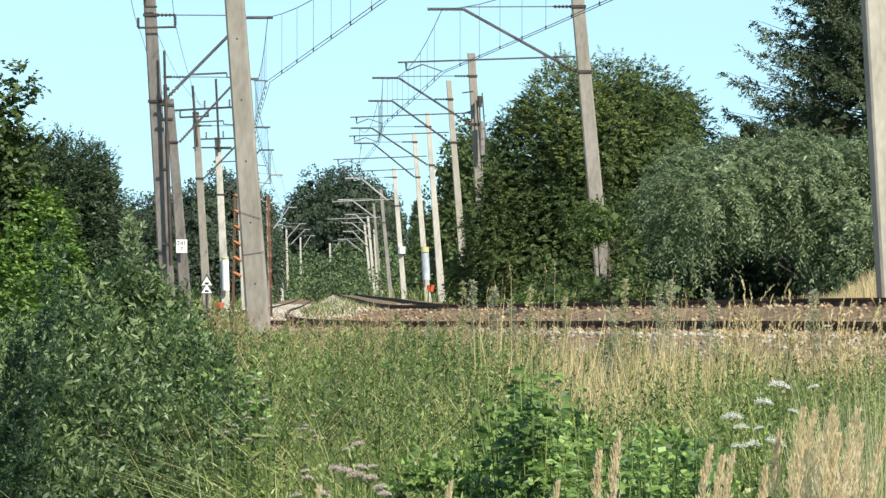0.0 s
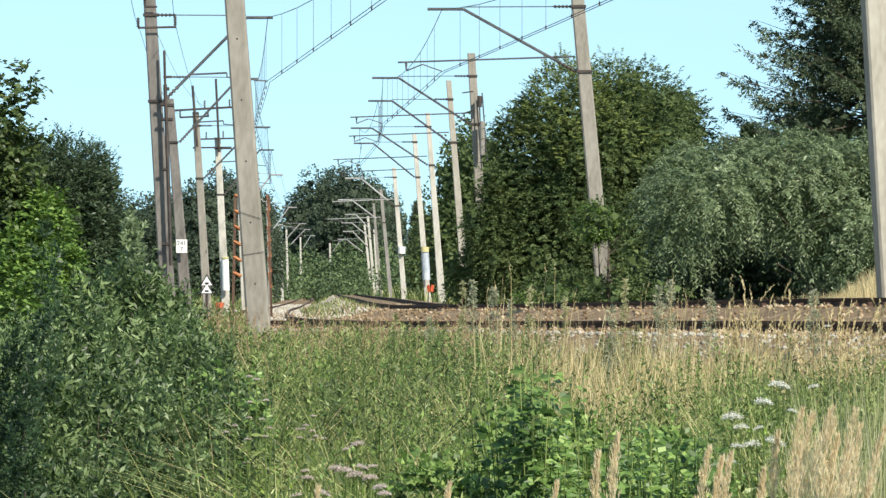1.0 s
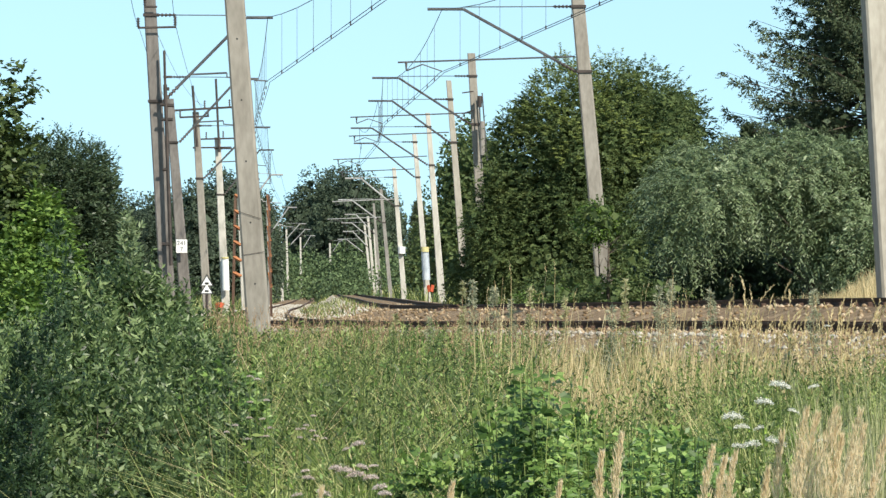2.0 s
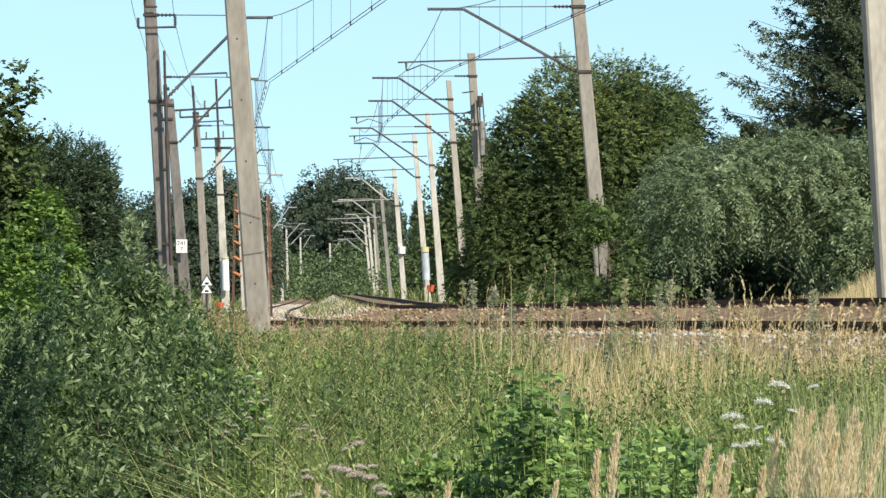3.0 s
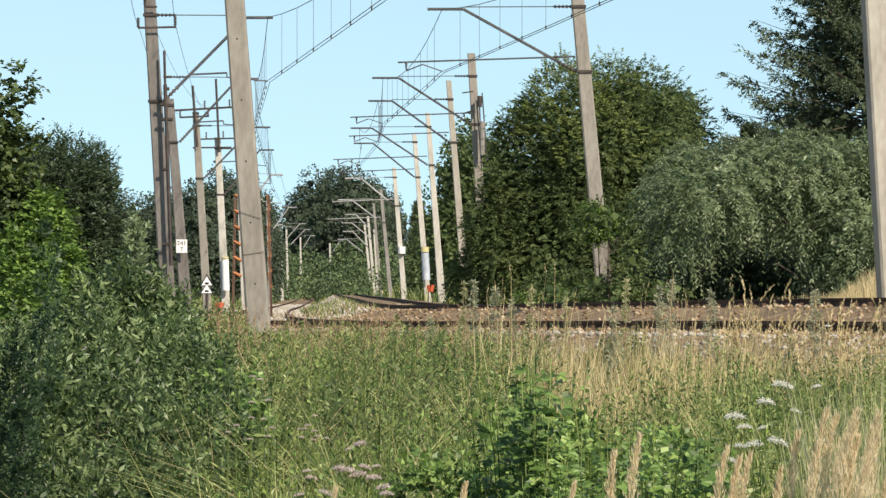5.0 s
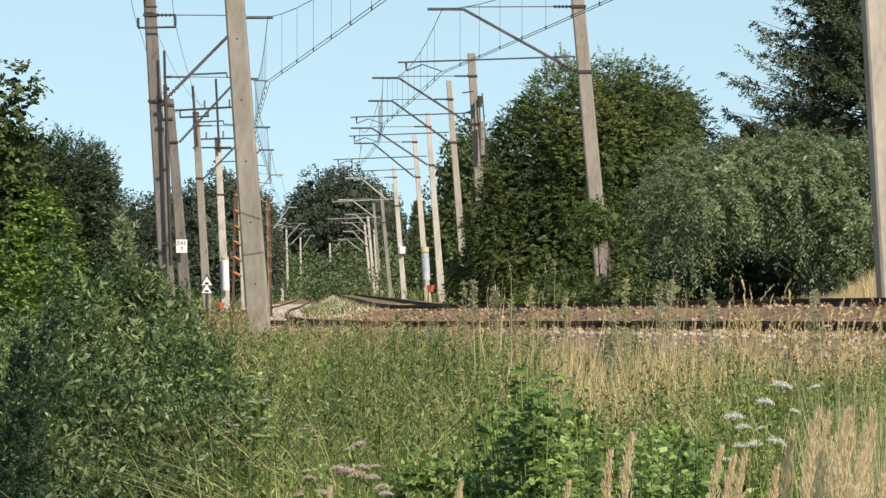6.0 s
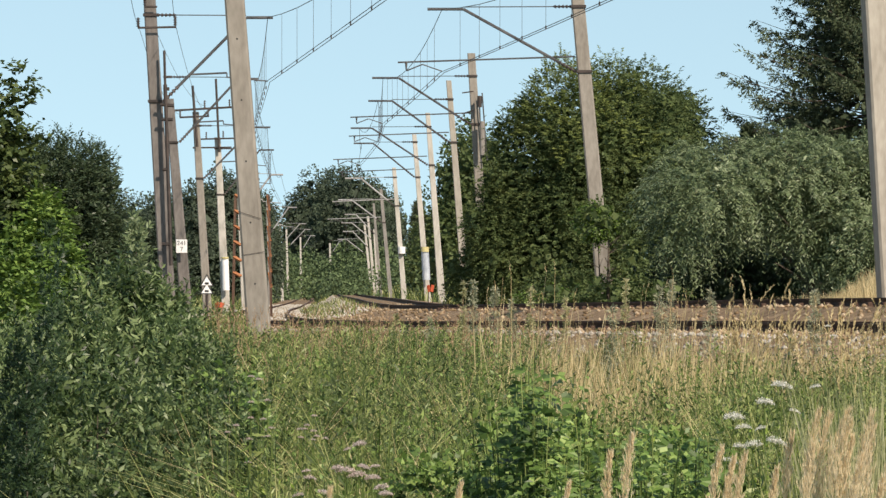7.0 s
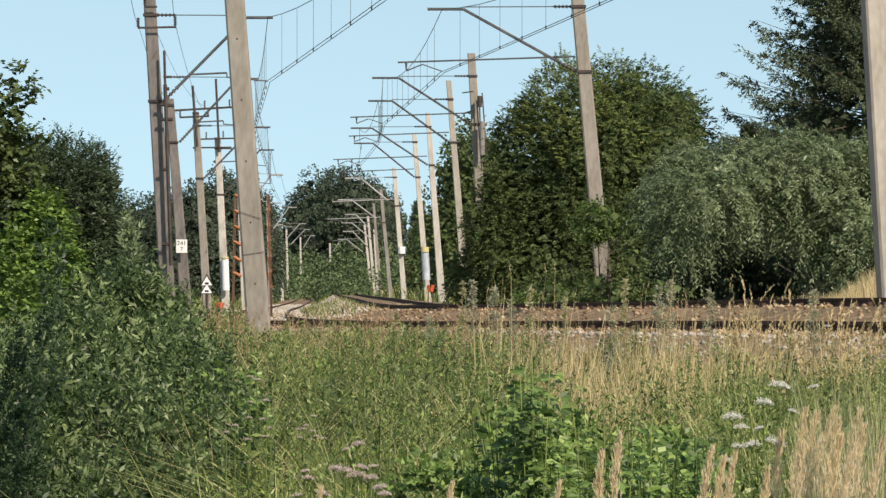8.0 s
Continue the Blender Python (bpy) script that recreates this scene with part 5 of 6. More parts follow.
def verge():
    """Dry and green grass on the far side of the inner track."""
    n = 10000
    y = 68 + 57 * RNG.random(n) ** 1.3
    x = line_x(y) + 5.0 + np.where(y < 90, 6.0, 2.4) * RNG.random(n)
    P = np.stack([x, y, ground_z(x, y) - 0.02], 1)
    dry = RNG.random(n) < np.where(y < 97, 0.9, 0.08)
    H = np.where(dry, RNG.uniform(0.35, 0.75, n), RNG.uniform(0.2, 0.45, n)) * np.interp(y, [70, 82, 88, 97, 98], [1.5, 1.4, 1.0, 0.9, 0.6])
    for keep, mat, nm, lb in ((dry, L_STRAW, "verge_straw", "dry straw grass behind the rails"), (~dry, L_GRASS, "verge_grass", "green grass behind the rails")):
        v, q = blade_arrays(P[keep], H[keep], 0.014, np.full(keep.sum(), 0.25))
        tagged(array_mesh(nm, v, q, mat), lb, "grass", kind="stuff")
    n = 9000
    y = 88 + 28 * RNG.random(n)
    u = np.where(RNG.random(n) < 0.75, RNG.uniform(0.073, 0.095, n) - np.abs(RNG.normal(0, 0.003, n)), RNG.uniform(0.056, 0.0725, n))
    y = np.where((u < 0.073) & (RNG.random(n) < 0.6), 0.0, y)   # thinner towards the shrubs
    keep = (y > 0) & (offset(u * y, y) > 5.2)
    y, u = y[keep], u[keep]
    P = np.stack([u * y, y, ground_z(u * y, y) - 0.02], 1)
    H = np.interp(u, [0.056, 0.07, 0.0745, 0.08], [0.35, 0.4, 0.5, 0.92]) * RNG.uniform(0.45, 1.1, len(u))
    v, q = blade_arrays(P, H, 0.011, np.full(len(u), 0.16))
    tagged(array_mesh("straw_field", v, q, L_STRAW), "tall yellow dry grass on the bank behind the rails", "grass", kind="stuff")
    n = 9000
    y = 128 + 520 * RNG.random(n) ** 1.6
    o = np.where(RNG.random(n) < 0.5, RNG.uniform(4.3, 9, n), RNG.uniform(-13, -4.3, n))
    o = np.where((RNG.random(n) < 0.3) & (y > 148), RNG.uniform(-0.8, 0.9, n), o)
    x = line_x(y) + o
    P = np.stack([x, y, ground_z(x, y) - 0.02], 1)
    v, q = blade_arrays(P, RNG.uniform(0.25, 0.75, n) * np.where(np.abs(o) < 1.3, 0.4, 1.0) * (1 + y / 500), 0.02 + y / 6000, np.full(n, 0.3))
    n2 = 900
    y2 = 125 + 130 * RNG.random(n2)
    o2 = RNG.uniform(-0.85, 0.9, n2)
    P2 = np.stack([line_x(y2) + o2, y2, line_z(y2) + np.interp(o2, BED, BED_Z) + np.interp(o2, BED, BED_SUNK) * low(y2) - 0.02], 1)
    v2, q2 = blade_arrays(P2, RNG.uniform(0.1, 0.3, n2), 0.025, np.full(n2, 0.4))
    tagged(array_mesh("track_grass", v2, q2, L_GRASS), "short green grass between the two tracks", "grass", kind="stuff")
    tagged(array_mesh("lineside_grass", v, q, L_GRASS), "green grass along the line in the distance", "grass", kind="stuff")


verge()


def wide_field():
    """Coarser grass over the land on both sides of the line, outside the dense meadow."""
    n = 17000
    y = -12 + 142 * RNG.random(n) ** 1.7   # thickest round the eye
    x = 60 * RNG.choice([-1, 1], n) * RNG.random(n) ** 1.8
    keep = ((np.abs(x) > 0.1 * np.abs(y) + 0.8) & (np.abs(offset(x, y)) > 6)) & ((x * x + y * y) > 9)
    x, y = x[keep], y[keep]
    v, q = blade_arrays(np.stack([x, y, ground_z(x, y) - 0.02], 1), RNG.uniform(0.3, 0.8, len(x)), 0.05, np.full(len(x), 0.4))
    tagged(array_mesh("field_grass", v, q, L_GRASS), "rough green grass on the land beside the line", "grass", kind="stuff")


wide_field()

brr = random.Random(11)
for i, (x0, x1, z0, z1, y, n) in enumerate([(0.21, 0.42, 0.67, 0.88, 20, 6),
                                            (0.41, 0.70, 0.69, 0.91, 19.5, 10), (0.70, 0.97, 0.69, 0.92, 19.5, 9), (-0.09, 0.19, 0.77, 0.87, 18.5, 6)]):
    lumps = [((brr.uniform(x0, x1), y + brr.uniform(-0.7, 0.7), brr.uniform(z0, z1)), brr.uniform(0.035, 0.075), 0.06, brr.uniform(0.03, 0.06)) for _ in range(n)]
    grow("bramble_thicket", "bright green broad-leaved bramble thicket among the weeds", "shrub", lumps, 22 * n, 8, 0.031, 0.018, L_BRAMBLE,
         (0.12, 0.5, 0.6, 0.3, True), seed=50 + i, r=0.004, reach=0.08, group="bramble thickets")


SWAY = []   # things that the wind moves: thing, place, share of the gust, lag in seconds


def tall_weed(tip, spread, seed, material, label):
    """A single upright weed: a stem, side shoots with narrow leaves, thin towards the tip."""
    rng = np.random.default_rng(seed)
    x, y, z = tip
    g = float(ground_z(x, y)) - 0.03
    h = z - g
    t = thing("tall_weed", (x, y, g), label, "weed", "tall weeds before the rails")
    bm = bmesh.new()
    tube(bm, (0, 0, 0), (0, 0, h), 0.006, 0.002, 5)
    part("stem", bm, L_SEED, t)
    n = 64
    f = rng.uniform(0.25, 1.0, n)
    P = np.stack([np.zeros(n), np.zeros(n), h * f], 1)
    a = rng.uniform(0, 6.28, n)
    D = unit(np.stack([np.cos(a), np.sin(a), np.full(n, 1.1)], 1))
    v, q = sprays(P, D, spread * (1.25 - f), 10, 0.042, 0.011, 0.1, True, first=0.1)
    array_mesh("foliage", v, q, material, t)
    SWAY.append((t, (x, y, g), rng.uniform(0.2, 0.4), rng.uniform(0, 0.4)))


for i, (x, y, z) in enumerate([(0.21, 58.00, 1.17), (0.31, 57.00, 1.15), (0.55, 58.00, 1.10), (1.90, 56.00, 1.19), (2.25, 56.00, 1.12), (2.41, 57.00, 1.15), (0.92, 57.00, 1.08), (1.57, 50.00, 0.99), (2.79, 56.00, 1.08), (-0.55, 62.00, 0.72), (-0.15, 60.00, 0.71), (0.73, 57.00, 0.95), (1.30, 57.00, 0.98), (3.59, 52.00, 1.10)]):
    tall_weed((x, y, z), 0.17 if i % 3 else 0.11, 500 + i, L_WISP if i % 3 else L_PALE, "wispy grey-green weed with narrow leaves by the track" if i % 3 else "thin pale weed stalk by the track")


def weed_clump(tip, spread, n, material, label, seed, leaf=0.075, width=0.014, least=0.55):
    """A loose stand of upright stems of uneven height, leafy from the middle up."""
    rng = np.random.default_rng(seed)
    x, y, z = tip
    g = float(ground_z(x, y)) - 0.03
    t = thing("weed_clump", (x, y, g), label, "weed", "weed clumps")
    P = np.concatenate([rng.normal(0, spread, (n, 1)), rng.normal(0, spread, (n, 1)), np.zeros((n, 1))], 1)
    H = (z - g) * rng.uniform(least, 1.0, n)
    D = unit(np.array([0, 0, 1.0]) + rng.normal(size=(n, 3)) * 0.10 + P * 0.5)
    bm = bmesh.new()
    for p, d, h in zip(P, D, H):
        tube(bm, p, p + d * h, 0.003, 0.0015, 4)
    tagged(part("stem", bm, L_WEED, t), kind="stuff")
    v, q = sprays(P, D, H, 20, leaf, width, 0.03, True, first=0.3, wild=0.4)
    array_mesh("foliage", v, q, material, t)
    SWAY.append((t, (x, y, g), rng.uniform(0.1, 0.3), rng.uniform(0, 0.4)))


for i, (x, y, z) in enumerate([(-0.31, 45.00, 1.01), (-0.20, 45.00, 0.96), (-0.39, 44.00, 0.91), (-0.04, 44.00, 0.91), (0.25, 46.00, 0.85), (-1.59, 48.00, 0.79), (-0.85, 44.00, 0.77), (-1.08, 46.00, 0.78), (-0.63, 45.00, 0.85), (2.77, 42.00, 0.88),
                               (1.95, 34.00, 0.84), (2.19, 34.00, 0.88), (2.26, 30.00, 0.97), (1.44, 27.00, 0.90), (0.38, 38.00, 0.78), (-1.30, 34.00, 0.66), (-0.90, 30.00, 0.72), (-0.26, 26.00, 0.80), (-0.01, 26.00, 0.85), (0.19, 28.00, 0.85), (-0.75, 22.00, 0.80), (-0.14, 21.00, 0.84)]):
    weed_clump((x, y, z), 0.05 + 0.03 * (i % 3), 14 + 4 * (i % 4), (L_HEDGE, L_BRAMBLE, L_WEED)[i % 3],
               ("dark green stand of tall leafy weeds", "bright green stand of broad-leaved weeds", "light green stand of leafy weeds")[i % 3], 700 + i, 0.05 + 0.015 * (i % 3), 0.012 + 0.006 * (i % 2))



crr = random.Random(29)
for i in range(64):   # uneven stands all over the meadow
    y = crr.uniform(17, 62)
    u = crr.uniform(-0.036, 0.02) if i % 4 else crr.uniform(0.03, 0.078)
    z = float(np.interp(y, [15, 20, 30, 40, 55, 65], [0.92, 0.88, 0.80, 0.72, 0.64, 0.56])) * crr.uniform(0.95, 1.2)
    k = crr.choice((0, 0, 1, 2, 2, 3))
    weed_clump((u * y, y, z), crr.uniform(0.03, 0.09), crr.randrange(9, 22), (L_HEDGE, L_BRAMBLE, L_WEED, L_BUSH)[k],
               ("dark green stand of tall leafy weeds", "bright green stand of broad-leaved weeds", "light green stand of leafy weeds", "grey-green stand of willow-leaved weeds")[k],
               900 + i, crr.uniform(0.05, 0.085) * (0.55 if y < 28 else 1.0), crr.uniform(0.012, 0.026) * (0.6 if y < 28 else 1.0))
for i in range(16):   # scrub at the foot of the bare mast, before the outer rail
    y = crr.uniform(80, 88)
    weed_clump((crr.uniform(-0.045, -0.037) * y, y, crr.uniform(0.42, 0.78)), crr.uniform(0.06, 0.14), 16, (L_WEED, L_HEDGE, L_GRASS)[i % 3],
               "green stand of leafy weeds beside the bare mast", 980 + i, 0.085, 0.022)


def lobed_leaves(P, U, N, size):
    """Three-lobed leaves with notched edges, folded along the midrib."""
    S = unit(np.cross(N, U))
    N = np.cross(U, S)
    z = np.broadcast_to(size, len(P))[:, None]
    tip, rows = P + z * (U - 0.12 * N), []
    for side in (-1, 1):
        lobe = P + z * (0.42 * U + side * 0.52 * S + 0.10 * N)
        notch = P + z * (0.50 * U + side * 0.20 * S + 0.08 * N)
        heel = P + z * (-0.08 * U + side * 0.28 * S + 0.04 * N)
        mid = P + z * (0.40 * U)
        rows += [P, heel, lobe, notch, P, notch, tip, mid]
    V = np.stack(rows, 1).reshape(-1, 3)
    return V, np.arange(len(V)).reshape(-1, 4)


def lobed_plant(tip, spread, stems, size, material, label, seed, name="bramble_plant"):
    """Leaning stems with broad lobed leaves held flat to the light."""
    rng = np.random.default_rng(seed)
    x, y, z = tip
    g = float(ground_z(x, y)) - 0.03
    t = thing(name, (x, y, g), label, "weed", "broad-leaved plants in the thicket")
    bm = bmesh.new()
    P, U = [], []
    for i in range(stems):
        h = (z - g) * rng.uniform(0.82, 1.0)
        b, e = Vector((*rng.normal(0, spread * 0.3, 2), 0)), Vector((*rng.normal(0, spread, 2), h))
        tube(bm, b, e, 0.003, 0.0015, 4)
        for k in range(20):
            f = rng.uniform(0.5, 1.0)
            a = rng.uniform(0, 6.28)
            d = np.array([math.cos(a), math.sin(a), rng.uniform(-0.5, 0.4)])
            P.append(np.array(b.lerp(e, f)) + d * rng.uniform(0.2, 1.1) * size)
            U.append(d)
    tagged(part("stem", bm, L_WEED, t), kind="stuff")
    P, U = np.array(P), unit(np.array(U))
    N = unit(np.array([0.15, -0.55, 0.8]) + rng.normal(size=P.shape) * 0.35)
    v, q = lobed_leaves(P, U, N, size * rng.uniform(0.6, 1.25, len(P)))
    array_mesh("foliage", v, q, material, t)
    SWAY.append((t, (x, y, g), rng.uniform(0.1, 0.25), rng.uniform(0, 0.4)))


for i, (x, z) in enumerate([(0.30, 1.33), (0.265, 1.27), (0.335, 1.25), (0.235, 1.19), (0.32, 1.17), (0.37, 1.13), (0.29, 1.10)]):
    lobed_plant((x, 17.6 + 0.1 * i, z), 0.032, 8, 0.044, (L_LOBED, L_LOBED, L_BRAMBLE)[i % 3], "tall dark green plant with broad lobed leaves", 600 + i)
lrr = random.Random(41)
for i in range(44):
    x = lrr.uniform(0.16, 0.97)
    lobed_plant((x * 0.93, lrr.uniform(17.0, 18.4), float(np.interp(x, [0.16, 0.45, 0.7, 0.97], [1.0, 1.07, 1.10, 1.02])) * lrr.uniform(0.84, 1.03)), lrr.uniform(0.03, 0.06), 5, lrr.uniform(0.03, 0.046),
                (L_LOBED, L_BRAMBLE, L_LOBED)[i % 3], "green bramble plant with broad lobed leaves", 640 + i)


def sedge(x, y, z, n, seed):
    """A dark tuft of long blades that arch outward."""
    rng = np.random.default_rng(seed)
    g = float(ground_z(x, y)) - 0.03
    t = thing("sedge_tuft", (x, y, g), "dark green arching sedge tuft in the meadow", "grass", "sedge tufts")
    P = np.stack([rng.normal(0, 0.03, n), rng.normal(0, 0.03, n), np.zeros(n)], 1)
    v, q = blade_arrays(P, (z - g) * rng.uniform(0.75, 1.1, n), rng.uniform(0.008, 0.016, n), np.full(n, 0.42), 0.55)
    array_mesh("foliage", v, q, L_HEDGE, t)


for i, (x, y, z) in enumerate([(-1.20, 30, 1.00), (-1.10, 30, 0.95), (-1.15, 29, 0.90), (-1.00, 28, 0.84), (-1.28, 30, 0.93), (-0.93, 27, 0.80)]):
    lobed_plant((x, y, z), 0.06, 8, 0.05, L_BRAMBLE, "bright green nettle-like plant beside the sallow bush", 690 + i, "nettle_plant")
for i, (x, z) in enumerate([(-0.30, 1.13), (-0.33, 1.11), (-0.27, 1.10), (-0.35, 1.08), (-0.24, 1.07)]):
    weed_clump((x, 13.0, z), 0.012, 8, L_LIME, "yellow-green stand of young leafy shoots", 880 + i, 0.03, 0.009, 0.85)


for i, (x, y, z) in enumerate([(-0.22, 45, 0.92), (-0.13, 45, 0.86), (-0.30, 44.5, 0.84), (0.05, 42, 0.78), (-0.75, 40, 0.74), (-1.05, 44, 0.72), (0.42, 36, 0.78)]):
    sedge(x, y, z, 46, 760 + i)


def stalk(bm, h, r, bow):
    pts = [Vector((bow * f * f, 0, h * f)) for f in (0, 0.35, 0.7, 1.0)]
    for a, b in zip(pts, pts[1:]):
        tube(bm, a, b, r, n=5)
    return pts[-1]


def reed_grass(tip, bow, size, seed):
    """A reed-grass stalk with a dense straw plume and two long blades."""
    rng = np.random.default_rng(seed)
    x, y, z = tip
    g = float(ground_z(x, y)) - 0.03
    h = z - g - size
    t = thing("reed_grass", (x - bow * 1.25, y, g), "dry reed grass with a straw-coloured feathery plume", "grass", "reed grass plumes")
    bm = bmesh.new()
    e = stalk(bm, h, 0.0016, bow)
    part("stem", bm, L_STRAW, t)
    d = np.array([bow * 1.2 / h + rng.normal(0, 0.05), 0.0, 1.0])
    d = d / np.linalg.norm(d)
    k = 620
    f = rng.random(k) ** 0.9
    a = rng.uniform(0, 6.28, k)
    ring = np.stack([np.cos(a), np.sin(a), np.zeros(k)], 1)
    lumpy = 0.75 + 0.35 * np.sin(f * 21 + a * 2 + seed)
    rad = size * 0.12 * np.clip(1.15 - f, 0, 1) ** 0.7 * np.clip(f * 6 + 0.25, 0, 1) * lumpy * rng.uniform(0.1, 1.0, k)
    P = np.array(e) + d * (f * size)[:, None] + ring * rad[:, None] + np.array([1.0, 0, 0]) * (0.025 * size / 0.2 * f * f)[:, None]
    U = unit(d + ring * 0.22 + rng.normal(size=(k, 3)) * 0.08)
    v, q = leaf_arrays(P, U, rng.uniform(0.010, 0.024, k), 0.0017, rng.normal(size=(k, 3)))
    array_mesh("plume", v, q, L_PLUME, t)
    for s in (-1, 1):
        P = np.array([[0, 0, h * 0.25]])
        v, q = blade_arrays(P, h * 0.6, 0.006, np.array([0.35]))
        array_mesh("blade", v, q, L_STRAW, t)
    SWAY.append((t, (x - bow * 1.25, y, g), rng.uniform(0.8, 1.15), rng.uniform(0, 0.15)))


for i, (x, y, z) in enumerate([(0.34, 20.50, 1.25), (0.29, 20.20, 1.16), (0.37, 20.00, 1.09), (0.45, 19.80, 1.02), (0.67, 19.80, 1.05), (0.82, 19.60, 1.03), (0.93, 19.50, 1.01), (0.22, 19.80, 0.97)]):
    weed_clump((x, y, z), 0.045, 24 if i < 4 else 14, L_BRAMBLE, "bright green stand of broad toothed leaves in the thicket", 800 + i, 0.042, 0.03, 0.8)

for i, (x, y, z) in enumerate([(0.32, 19.50, 1.25), (0.34, 19.40, 1.19), (0.27, 19.30, 1.13)]):
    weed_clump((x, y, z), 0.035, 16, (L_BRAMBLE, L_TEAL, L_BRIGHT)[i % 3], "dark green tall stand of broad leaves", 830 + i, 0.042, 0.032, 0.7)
for i, (x, y, z) in enumerate([(0.56, 19.00, 1.18), (0.63, 19.00, 1.18), (1.36, 30.00, 0.93)]):
    weed_clump((x, y, z), 0.012, 2, L_WEED, "single light green leafy stalk above the thicket", 840 + i, 0.05, 0.026, 0.9)

for i, (x, y, z) in enumerate([(-0.39, 15.50, 1.00), (-0.42, 15.50, 0.97), (-0.60, 16.00, 0.94), (-0.76, 16.00, 0.93), (-0.12, 15.50, 0.95), (1.49, 24.00, 1.08), (0.61, 19.00, 1.12)]):
    weed_clump((x, y, z), 0.02, 7, L_LIME, "yellow-green stand of young leafy shoots", 860 + i, 0.035, 0.011, 0.8)

rr = random.Random(3)
FAR_UMBELS = [(*(3.58, 50.00, 0.82), 0.03), (*(3.48, 48.00, 0.77), 0.028), (*(1.87, 50.00, 0.67), 0.016), (*(1.72, 52.00, 0.71), 0.014)]
for i, (x, y, z, bow, size) in enumerate([(0.419, 13, 1.205, 0.02, 0.17), (0.367, 13, 1.159, -0.03, 0.13), (0.624, 13, 1.173, -0.01, 0.16), (0.654, 13, 1.146, -0.03, 0.12), (0.696, 13.2, 1.151, 0.01, 0.13),
          (0.771, 12.6, 1.223, -0.03, 0.16), (0.808, 12.5, 1.282, -0.01, 0.2), (0.837, 12.5, 1.272, 0, 0.2), (0.853, 12.5, 1.289, 0.01, 0.22), (0.876, 12.4, 1.263, 0.02, 0.2),
          (0.895, 12.4, 1.224, 0, 0.16), (0.935, 12.4, 1.282, 0.02, 0.22), (0.968, 12.5, 1.246, 0.03, 0.18)]):
    reed_grass((x, y, z), bow, size, 100 + i)
for i, (x, y, z, bow, size) in enumerate([(1.013, 12.6, 1.236, 0.04, 0.16), (0.804, 12.2, 1.212, 0, 0.17), (0.900, 12.2, 1.193, 0.02, 0.16),
          (0.738, 12.5, 1.141, -0.03, 0.12), (0.279, 13.5, 1.061, 0, 0.1),
          (0.009, 13.5, 1.058, -0.01, 0.1), (-0.318, 13.5, 1.049, 0.01, 0.12), (0.968, 12.2, 1.135, 0.03, 0.12)]):
    reed_grass((x, y, z), bow, size, 113 + i)


def umbel(tip, r, petals, name, label, group, stem_mat, seed, tilt=0.0):
    """A flowering stalk: rays that carry a shallow dome of tiny petals."""
    rng = np.random.default_rng(seed)
    x, y, z = tip
    g = float(ground_z(x, y)) - 0.03
    h = z - g
    t = thing(name, (x, y, g), label, "wildflower", group)
    bm = bmesh.new()
    e = stalk(bm, h - r * 0.7, 0.0022, 0.0)
    for i in range(12):
        a = i * 0.5236
        tube(bm, e, e + Vector((math.cos(a) * r * 0.7, math.sin(a) * r * 0.7, r * 0.62)), 0.0008, n=4)
    part("stem", bm, stem_mat, t, "thin green stem")
    k = 420
    r = r * 1.1
    rad, a = r * np.sqrt(rng.random(k)), rng.uniform(0, 6.28, k)
    P = np.array(e) + np.stack([np.cos(a) * rad, np.sin(a) * rad, r * 0.75 - 0.35 * rad * rad / r + tilt * np.cos(a) * rad + np.abs(rng.normal(0, r * 0.16, k))], 1)
    v, q = leaf_arrays(P, unit(rng.normal(size=(k, 3)) * np.array([1, 1, 0.4])), r * 0.16, r * 0.13, np.tile([0, 0, 1.0], (k, 1)) + rng.normal(size=(k, 3)) * 0.3)
    array_mesh("flower_head", v, q, petals, t)
    k = 16
    P = np.stack([np.zeros(k), np.zeros(k), rng.uniform(0.2, 0.8, k) * h], 1)
    v, q = leaf_arrays(P, unit(rng.normal(size=(k, 3)) * np.array([1, 1, 0.5])), 0.07, 0.018)
    array_mesh("foliage", v, q, L_WEED, t)
    SWAY.append((t, (x, y, g), rng.uniform(0.15, 0.35), rng.uniform(0, 0.3)))


for i, (x, y, z, r) in enumerate([(1.380, 22, 1.070, 0.042), (1.132, 21, 0.975, 0.04), (1.285, 21.5, 1.017, 0.036), (1.167, 21, 0.935, 0.03), (1.149, 20, 0.908, 0.034), (1.238, 20, 0.917, 0.038),
                                    (1.338, 20.5, 1.014, 0.022), (1.519, 22, 1.065, 0.022), (1.099, 20, 0.900, 0.026), (1.035, 19.5, 0.869, 0.026), (1.233, 21, 0.931, 0.02), (1.413, 20, 0.921, 0.02), (0.943, 20, 0.879, 0.016)] + FAR_UMBELS):
    umbel((x, y, z), r * 0.95, L_UMBEL, "wild_carrot", "white wild carrot umbel on a thin stem", "white umbels", L_WEED, 200 + i, rr.uniform(-0.3, 0.3))
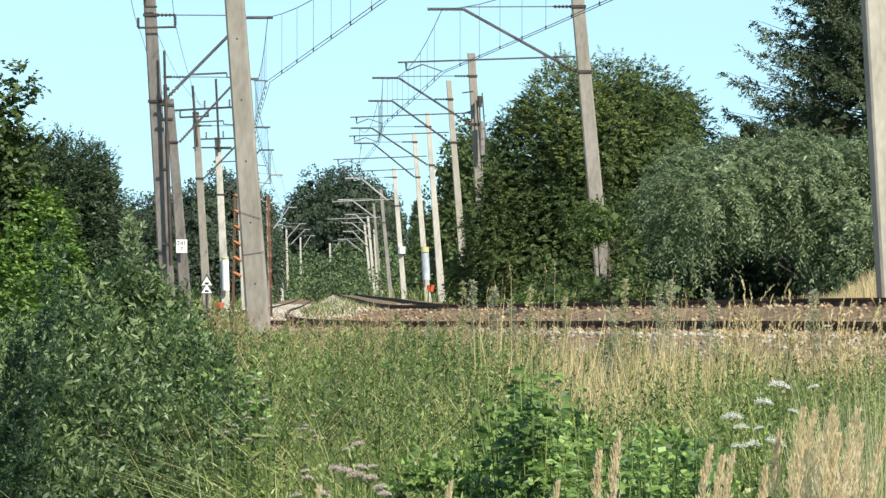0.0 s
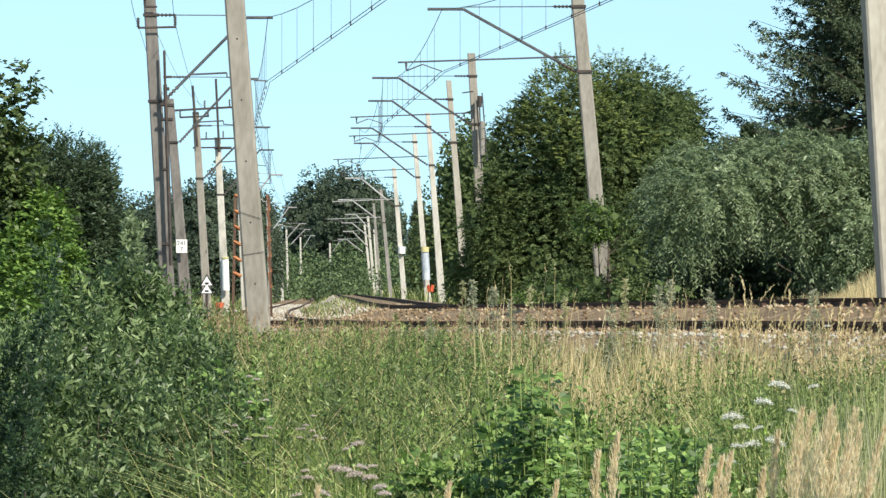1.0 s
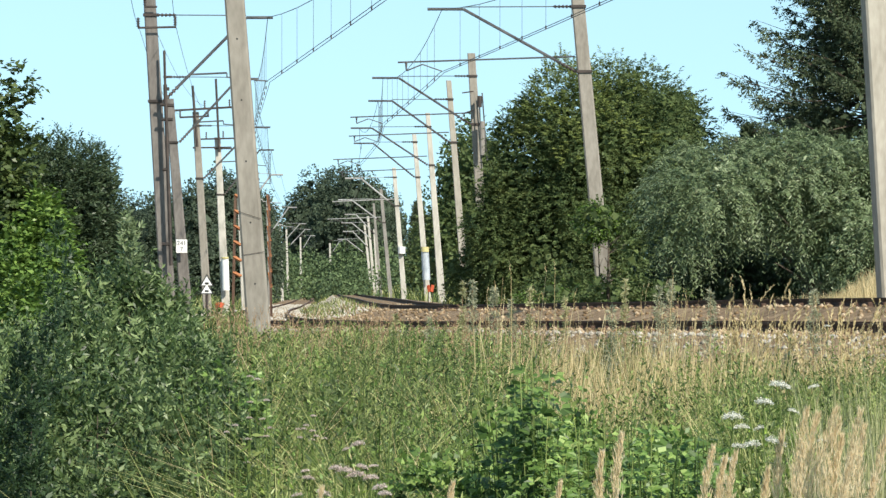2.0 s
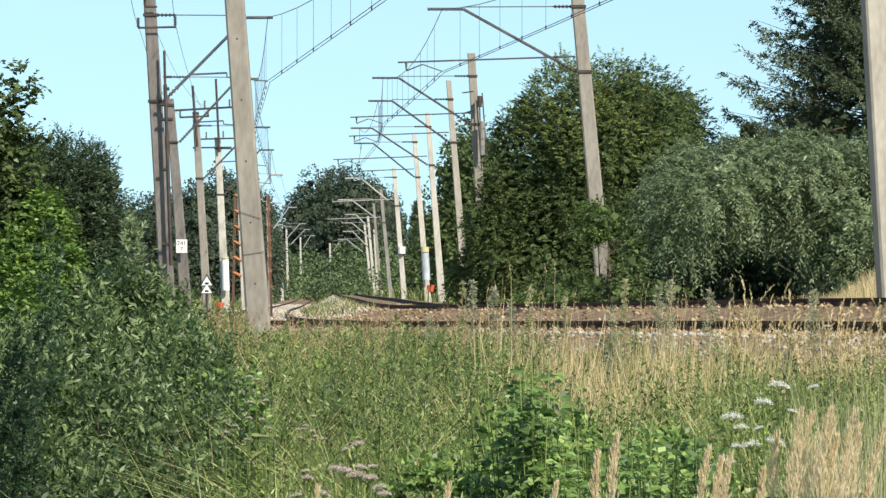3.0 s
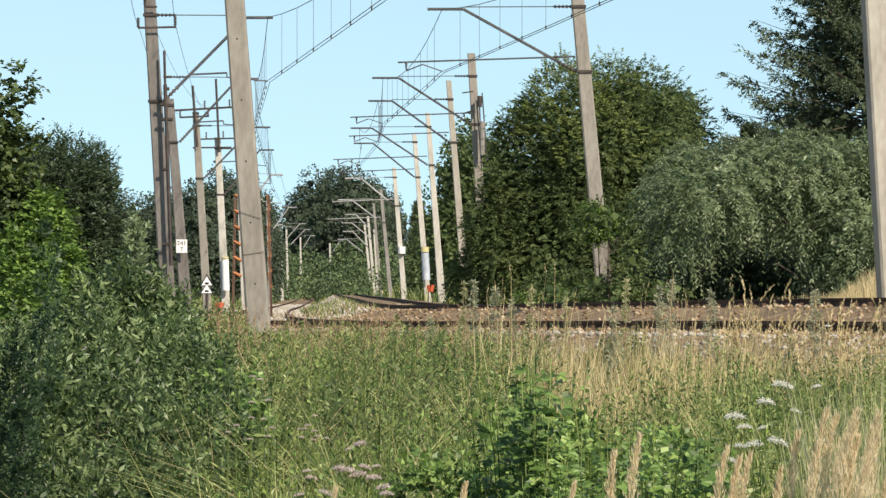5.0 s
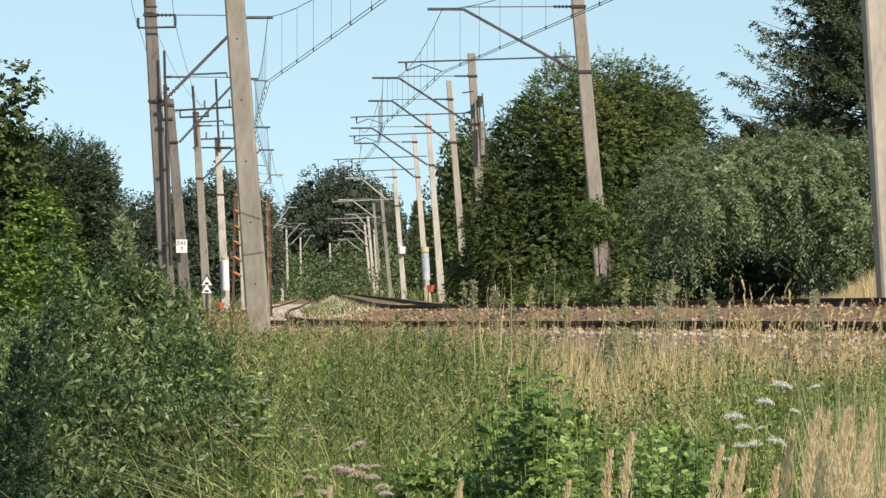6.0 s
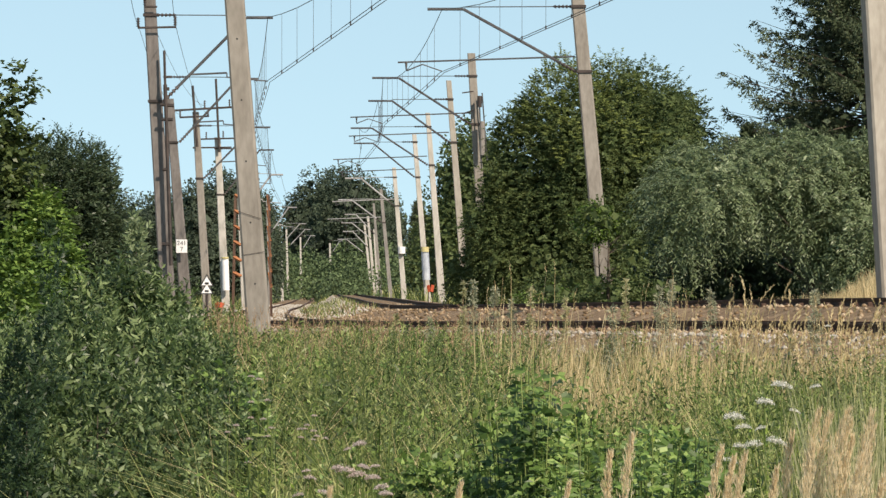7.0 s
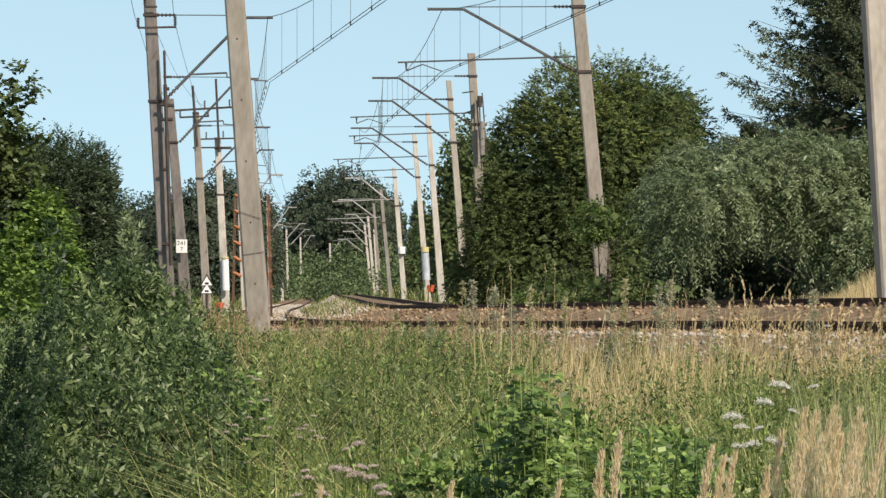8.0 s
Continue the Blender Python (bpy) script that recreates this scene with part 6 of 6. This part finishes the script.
for i, (x, y, z, r) in enumerate([(-0.272, 17, 1.027, 0.022), (-0.306, 16.5, 0.967, 0.026), (-0.271, 16.5, 0.953, 0.028), (-0.224, 16.5, 0.943, 0.024), (-0.250, 16.5, 0.977, 0.018), (-0.192, 16.3, 0.924, 0.022), (-0.333, 16.5, 0.974, 0.018),
                                    (-0.415, 16.5, 0.943, 0.018), (-0.362, 16.2, 0.912, 0.02), (-0.442, 16.2, 0.905, 0.016), (-0.177, 16.2, 0.909, 0.02), (-0.424, 16.5, 0.964, 0.013), (-0.308, 17, 1.011, 0.012), (-0.219, 16.8, 0.966, 0.014)]):
    umbel((x, y, z), r, L_PINK, "pink_flower", "dusty pink flower cluster on a leafy stem", "pink flower clusters", L_WEED, 300 + i, rr.uniform(-0.3, 0.3))
for i in range(22):
    x, z = (rr.gauss(-0.60, 0.035), rr.gauss(0.80, 0.03)) if i < 9 else (rr.gauss(-0.89, 0.055), rr.gauss(0.87, 0.1))
    umbel((x, 24, z), 0.014, L_PINK, "thistle", "small faded mauve thistle head on a thin stalk", "mauve thistle heads", L_WEED, 400 + i)


# ---- wind ----
GUST = [(0.0, 0.0), (0.5, 0.1), (1.0, -0.2), (1.5, 0.2), (2.1, 0.3), (2.8, -0.3), (3.2, 0.0), (3.6, 0.6), (4.0, 1.0), (4.4, 2.6), (4.7, 2.3),
        (5.2, 1.6), (5.8, 1.2), (6.2, 1.6), (6.6, 1.4), (7.0, 1.4), (7.5, -0.3), (8.0, 0.3)]


def motions():
    """Stalks and shoots lean with the gusts, by degrees about their roots."""
    for ob, (x, y, z), share, lag in SWAY:
        walk(ob, [(t, pose(x, y, z, 0, share * float(np.interp(t - lag, [g[0] for g in GUST], [g[1] for g in GUST])), 0)) for t, _ in GUST])
    for ob, amount, beat in ((SPRIG, 2.2, 1.3), (YOUNG, 0.35, 1.7), (SUNLIT_LEAVES, 0.5, 1.5), (DARK_SHOOT, 1.2, 1.1), *[(t, 1.0, 1.2) for t in PALE_TUFTS], (BUSH, 0.25, 1.5), (FRONT_BUSH, 0.25, 1.6), (EDGE_BUSH, 0.4, 1.4)):
        m = ob.matrix_basis.copy()
        walk(ob, [(i * 0.4, m @ pose(0, 0, 0, 0.3 * amount * math.sin(i * 0.9), amount * math.sin(i * 0.4 * 6.283 / beat / 1.6) * (0.6 + 0.4 * math.sin(i * 0.53)), 0)) for i in range(21)])


motions()
